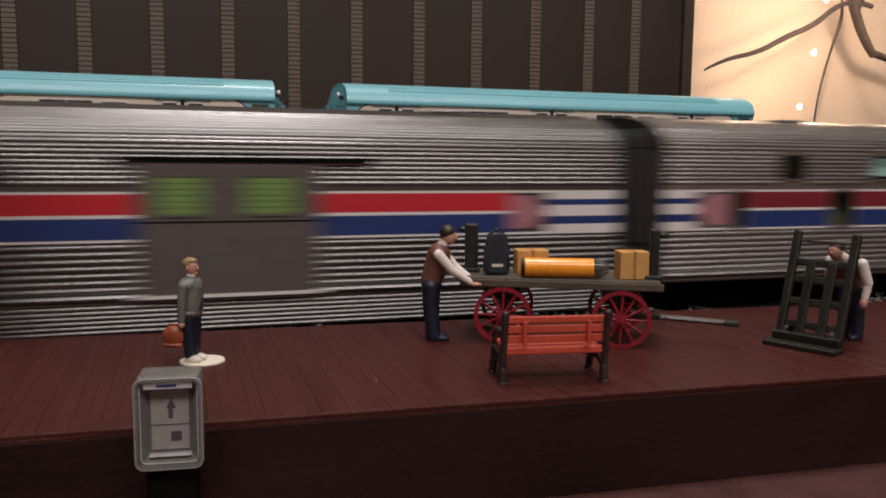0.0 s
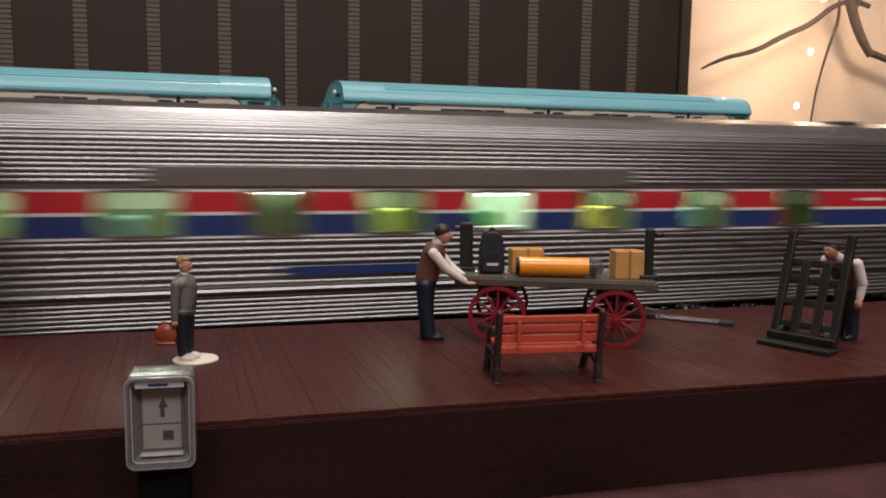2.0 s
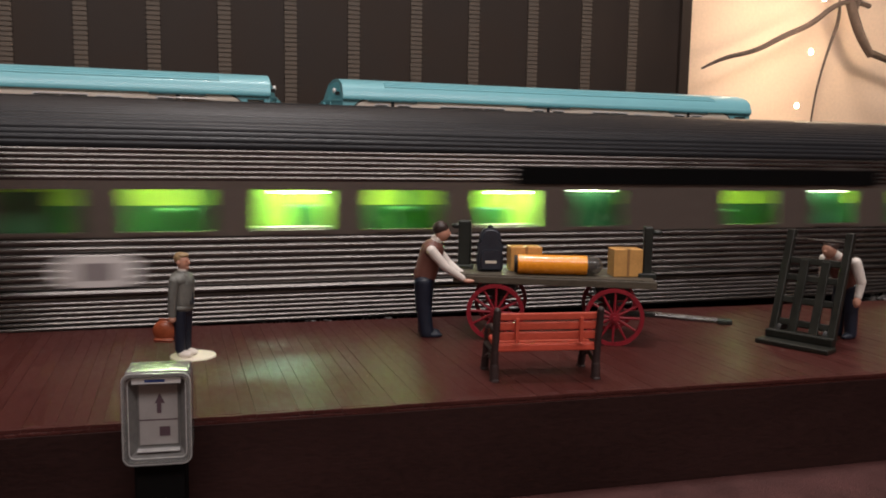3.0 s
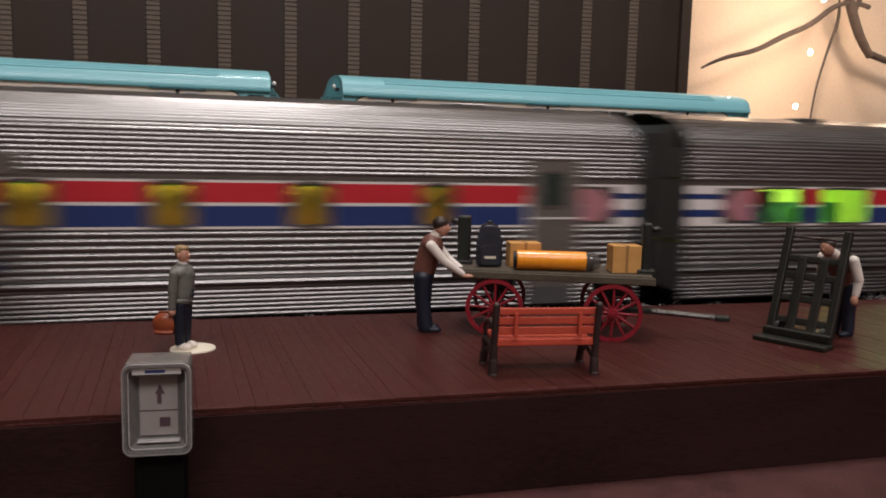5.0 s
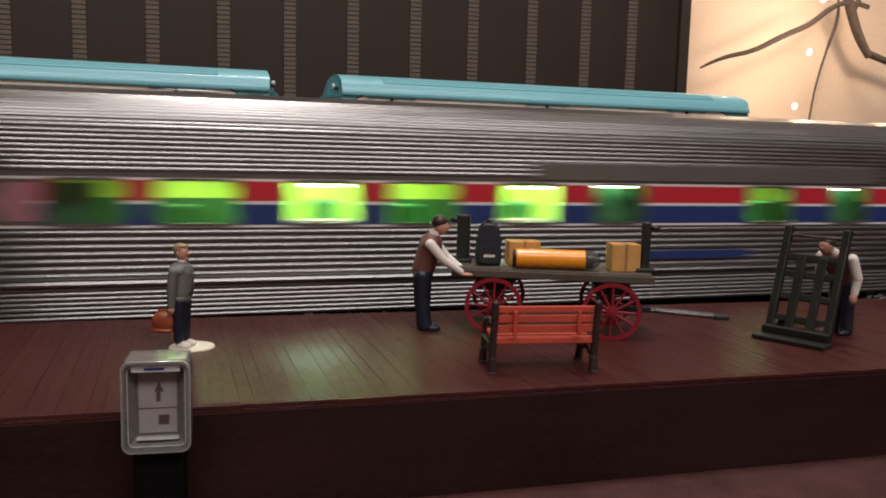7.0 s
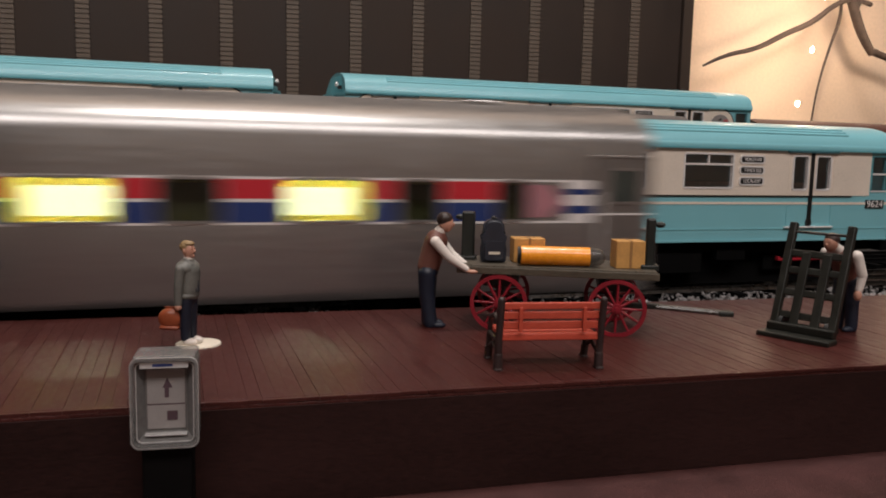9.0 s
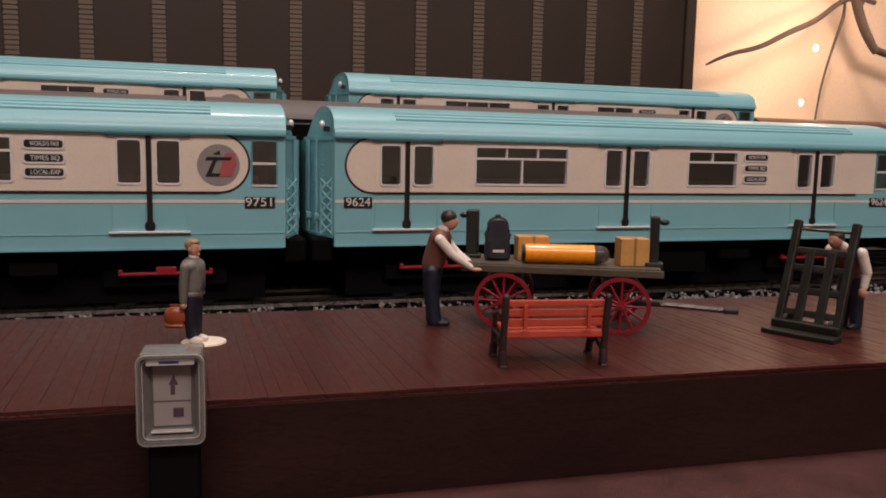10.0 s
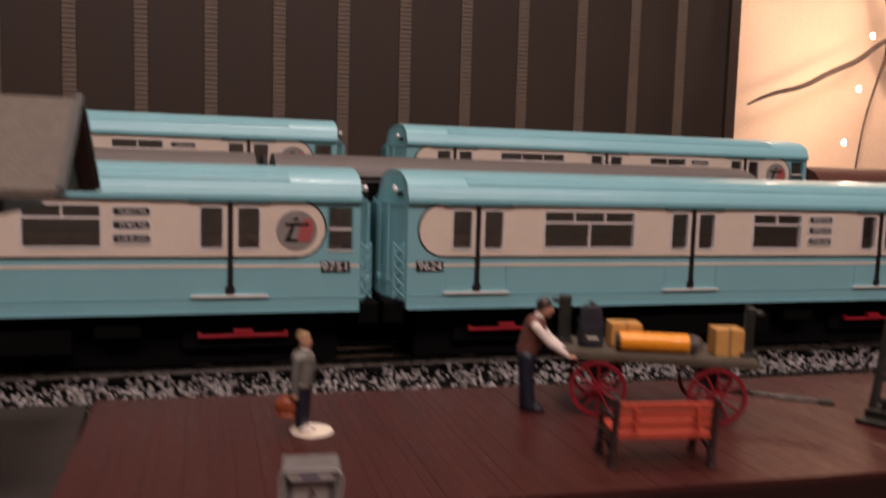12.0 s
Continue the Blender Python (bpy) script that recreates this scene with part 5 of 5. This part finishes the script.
def traveller():
    bm = bmesh.new()
    rod(bm, (0.16, 0.1, 0.0), (0.16, 0.1, 0.05), 0.46, 0.44, n=28, mi=5)
    for y in (-0.11, 0.11):
        limb(bm, (0.0, y, 0.2), (0.0, y * 0.9, 0.95), 0.1, 0.14, 0)
        ball(bm, (0.09, y, 0.11), (0.17, 0.085, 0.08), 6)
    ball(bm, (0, 0, 0.98), (0.17, 0.22, 0.16), 0)
    limb(bm, (0, 0, 1.12), (0.0, 0, 1.55), 0.23, 0.25, 1)
    ball(bm, (0, 0, 1.05), (0.22, 0.27, 0.1), 1)
    ball(bm, (0, 0, 1.6), (0.21, 0.32, 0.17), 1)
    ball(bm, (0.01, 0, 1.74), (0.13, 0.13, 0.08), 1)
    for y in (-0.27, 0.27):
        limb(bm, (0, y, 1.6), (-0.03, y * 1.1, 1.25), 0.1, 0.09, 1)
        limb(bm, (-0.03, y * 1.1, 1.25), (-0.05, y * 1.05, 0.92), 0.09, 0.075, 1)
        ball(bm, (-0.05, y * 1.05, 0.84), 0.07, 2)
    ball(bm, (0.035, 0, 1.95), (0.125, 0.12, 0.17), 2)
    ball(bm, (-0.025, 0, 2.03), (0.135, 0.13, 0.125), 3)
    ball(bm, (0.03, 0, 2.085), (0.12, 0.115, 0.06), 3)
    ball(bm, (0.155, 0, 1.94), (0.035, 0.025, 0.04), 2, u=8, v=6)
    ball(bm, (0.11, 0, 1.84), (0.05, 0.06, 0.04), 2, u=8, v=6)
    for y in (-0.12, 0.12):
        ball(bm, (0.0, y, 1.95), (0.035, 0.022, 0.05), 2, u=8, v=6)
        ball(bm, (0.135, y * 0.4, 1.985), (0.02, 0.02, 0.014), 4, u=6, v=5)
        box(bm, 0.16, 0.225, y * 0.45 - 0.014, y * 0.45 + 0.014, 1.12, 1.2)
        ball(bm, (0.1, y * 0.75, 1.7), (0.1, 0.055, 0.05), 1, (0, 30, 0), u=8, v=6)
    rod(bm, (0.02, 0, 1.72), (0.03, 0, 1.82), 0.105, 0.1, n=16, mi=6)
    for k in range(6):
        ball(bm, (0.235 - 0.004 * k, 0, 1.16 + 0.085 * k), (0.02, 0.025, 0.05), 0, u=6, v=5)
    return thing("traveller_doll", bm, [NAVY, GREYCOAT, SKIN, BLOND, LEATHER, BASE, SHIRT], "small painted toy traveller in a grey jacket on an ivory base", "figurine", at=(0.18, 16.75, 0), turn=-32, group="toy figures", smooth=60)


traveller()
bm = bmesh.new()
ball(bm, (0, 0, 0.22), (0.24, 0.12, 0.22))
box(bm, -0.2, 0.2, -0.11, 0.11, 0.0, 0.1, bevel=0.05)
bag = thing("travel_bag", bm, LEATHER, "rust-brown leather travel bag in the toy traveller's hand", "bag", at=(-0.17, 16.72, 0.36), turn=-20, smooth=50)
part("handle", boxes((-0.1, 0.1, -0.02, 0.02, 0.43, 0.47), (-0.1, -0.06, -0.02, 0.02, 0.38, 0.45), (0.06, 0.1, -0.02, 0.02, 0.38, 0.45)), LEATHER, bag)


def display_case():
    """A rounded plastic display case on a black post in front of the platform edge."""
    ob = thing("display_case", None, None, "clear grey plastic display case on a black post", "display case", at=(-0.64, 12.2, 0), turn=-6)
    part("post", boxes((0.1, 0.82, 0.12, 0.7, -1.76, -0.34), bevel=0.04), POST, ob)
    case = part("case_shell", made(ring_plate, 0.0, 0.92, -0.4, 0.93, 0.12, 0.045, 0.0, 0.55), CLEARCASE, ob, smooth=35)
    part("front_bezel", made(ring_plate, -0.02, 0.94, -0.42, 0.95, 0.13, 0.045, -0.05, 0.03), CLEARCASE, case, smooth=35)
    # solid pale rings draw the thin highlights along the case rim
    part("rim_highlight", made(ring_plate, -0.025, 0.945, -0.425, 0.955, 0.135, 0.018, -0.035, -0.01), CASE, case, "pale ring standing in for a highlight on the rim", smooth=35)
    part("rim_highlight", made(ring_plate, 0.05, 0.87, -0.35, 0.87, 0.09, 0.014, 0.03, 0.05), CASE, case, smooth=35)
    bm = bmesh.new()
    for (x0, x1, z0, z1), (u0, u1, w0, w1) in (((0.06, 0.86, -0.34, 0.86), (0.16, 0.76, -0.22, 0.76)),):
        o = [bm.verts.new(p) for p in ((x0, 0.05, z0), (x1, 0.05, z0), (x1, 0.05, z1), (x0, 0.05, z1))]
        i = [bm.verts.new(p) for p in ((u0, 0.2, w0), (u1, 0.2, w0), (u1, 0.2, w1), (u0, 0.2, w1))]
        for k in range(4):
            bm.faces.new((o[k], o[(k + 1) % 4], i[(k + 1) % 4], i[k]))
        bm.faces.new(i)
    part("recess", bm, TRAY, case)
    strip = part("label_strip", boxes((0.12, 0.8, 0.0, 0.02, 0.79, 0.88)), CASE, case)
    part("letter_bar", boxes((0.3, 0.58, -0.004, 0.0, 0.815, 0.855)), BLUE, strip, "blue printed bar")
    part("back", boxes((0.02, 0.9, 0.5, 0.55, -0.38, 0.91)), CLEARCASE, case)
    sheet = part("notice_sheet", boxes((0.19, 0.73, 0.175, 0.19, -0.18, 0.73)), PAPER, ob, "grey notice sheet in two fields")
    part("rule", boxes((0.19, 0.73, 0.17, 0.174, 0.19, 0.205)), INK, sheet)
    bm = bmesh.new()
    plate(bm, [(0.44, 0.3), (0.5, 0.3), (0.5, 0.45), (0.55, 0.45), (0.48, 0.6), (0.41, 0.45), (0.44, 0.45)], 0.166, 0.173)
    part("printed_mark", bm, INK, sheet)
    part("printed_box", boxes((0.47, 0.62, 0.166, 0.173, -0.05, 0.09)), INK, sheet)
    part("hood", boxes((0.02, 0.9, 0.02, 0.62, 0.9, 0.97), bevel=0.03), CLEARCASE, case)
    part("foot_lip", boxes((0.16, 0.76, 0.06, 0.18, -0.26, -0.235), bevel=0.008), CASE, case)
    return ob


display_case()


# ---- station roof beside the platform ----
def canopy():
    ob = thing("station_canopy", None, None, "dark gabled station roof at the platform end", "station roof", at=(-4.05, 17.2, 0))
    bm = bmesh.new()
    extrude_x(bm, [(-2.1, 5.0), (0.0, 6.7), (0.0, 6.5), (-2.1, 4.85)], -18, 0.0, closed=True, caps=True)
    part("roof_slope", bm, ROOFTILE, ob)
    bm = bmesh.new()
    extrude_x(bm, [(0.002, 6.7), (2.1, 5.0), (2.1, 4.85), (0.002, 6.5)], -18, 0.0, closed=True, caps=True)
    part("roof_slope", bm, ROOFTILE, ob)
    bm = bmesh.new()
    plate_pts = [(-2.0, 4.9), (0.0, 6.55), (2.0, 4.9)]
    extrude_x(bm, plate_pts, -0.45, -0.3, closed=True, caps=True)
    part("gable", bm, ROOFTRIM, ob, "black-green gable board")
    bm = bmesh.new()
    extrude_x(bm, [(-2.2, 4.88), (-2.16, 5.06), (0.0, 6.8), (2.16, 5.06), (2.2, 4.88), (0.0, 6.6)], -0.08, 0.05, closed=True, caps=True)
    part("barge_board", bm, ROOFTRIM, ob)
    part("soffit_beam", boxes((-18, -1.0, -1.7, 1.7, 4.55, 4.9), bevel=0.04), ROOFTRIM, ob)
    for x in (-8.5, -15.0):
        part("column", boxes((x - 0.25, x + 0.25, -1.3, -0.8, -0.05, 4.6), (x - 0.25, x + 0.25, 0.8, 1.3, -0.05, 4.6), bevel=0.05), ROOFTRIM, ob)
    return ob


canopy()
bm = bmesh.new()
platform_outline(bm, -0.04, -1.9, [(-40, 19.9), (-40, 13.0), (-3.95, 13.0), (-4.4, 19.9)])
thing("station_floor", bm, UMBER, "dark station floor next to the platform", "floor", kind="structure")


# ---- branches and fairy lights at the wall ----
def branch(points, radii, parent):
    data = bpy.data.curves.new("branch", "CURVE")
    data.dimensions, data.bevel_depth, data.bevel_resolution, data.resolution_u = "3D", U, 3, 6
    sp = data.splines.new("NURBS")
    sp.points.add(len(points) - 1)
    sp.use_endpoint_u, sp.order_u = True, 3
    for p, (xyz, r) in zip(sp.points, zip(points, radii)):
        p.co, p.radius = (*[v * U for v in xyz], 1), r
    data.materials.append(BARK)
    ob = new("branch", data)
    ob.parent = parent
    return ob


twigs = thing("bare_branch", None, None, "bare brown branch hanging before the lit wall", "branch")
branch([(50.2, 70.8, 13.2), (52.5, 70.8, 14.4), (56.5, 70.8, 15.2), (60.0, 70.9, 17.0), (63.6, 71, 18.4), (66.5, 71, 20.7), (69.4, 71.2, 21.3), (71.5, 71.4, 20.9)], [0.1, 0.22, 0.26, 0.3, 0.3, 0.27, 0.26, 0.26], twigs)
branch([(66.6, 71.2, 27.0), (68.2, 71.2, 22.4), (69.2, 71.2, 19.8), (70.6, 71.2, 17.2), (72.0, 71.2, 15.7)], [0.5, 0.52, 0.52, 0.5, 0.42], twigs)
branch([(71.7, 71.2, 16.0), (74.0, 71.2, 15.4), (77.5, 71.2, 14.6), (80.5, 71.2, 13.0)], [0.4, 0.36, 0.33, 0.28], twigs)
branch([(69.4, 71.2, 20.4), (70.2, 71.2, 22.0), (71.4, 71.2, 25.0)], [0.3, 0.26, 0.2], twigs)
branch([(67.6, 71.6, 21.5), (67.9, 71.6, 19.6), (66.9, 71.8, 16.6), (65.9, 71.9, 13.0), (65.4, 72, 10.0), (65.0, 72.2, 4.0)], [0.1, 0.22, 0.14, 0.12, 0.1, 0.1], twigs)
lights = thing("fairy_lights", None, None, "warm white fairy lights by the wall, three of them added unseen", "string lights")
for p in BULBS:
    bm = bmesh.new()
    ball(bm, p, (0.2, 0.2, 0.28), u=10, v=8)
    bulb = part("bulb", bm, BULBGLOW, lights, smooth=60)

# ---- what moves ----
TRAVEL = [(0.0, 0.0), (0.5, 17.2), (1.0, 34.3), (1.5, 51.5), (2.0, 68.2), (2.5, 84.6), (3.0, 101.0), (3.5, 117.0), (5.0, 164.6), (5.5, 179.85), (6.0, 195.5), (6.5, 210.1), (7.0, 225.5), (8.0, 257.6), (9.0, 289.6), (9.5, 306.4), (10.5, 337.6), (12.0, 385.0)]


def motions():
    for start, car in TRAIN:
        walk(car, [(t, pose((start - s) * U, TRAIN_Y * U, 0)) for t, s in TRAVEL])


motions()
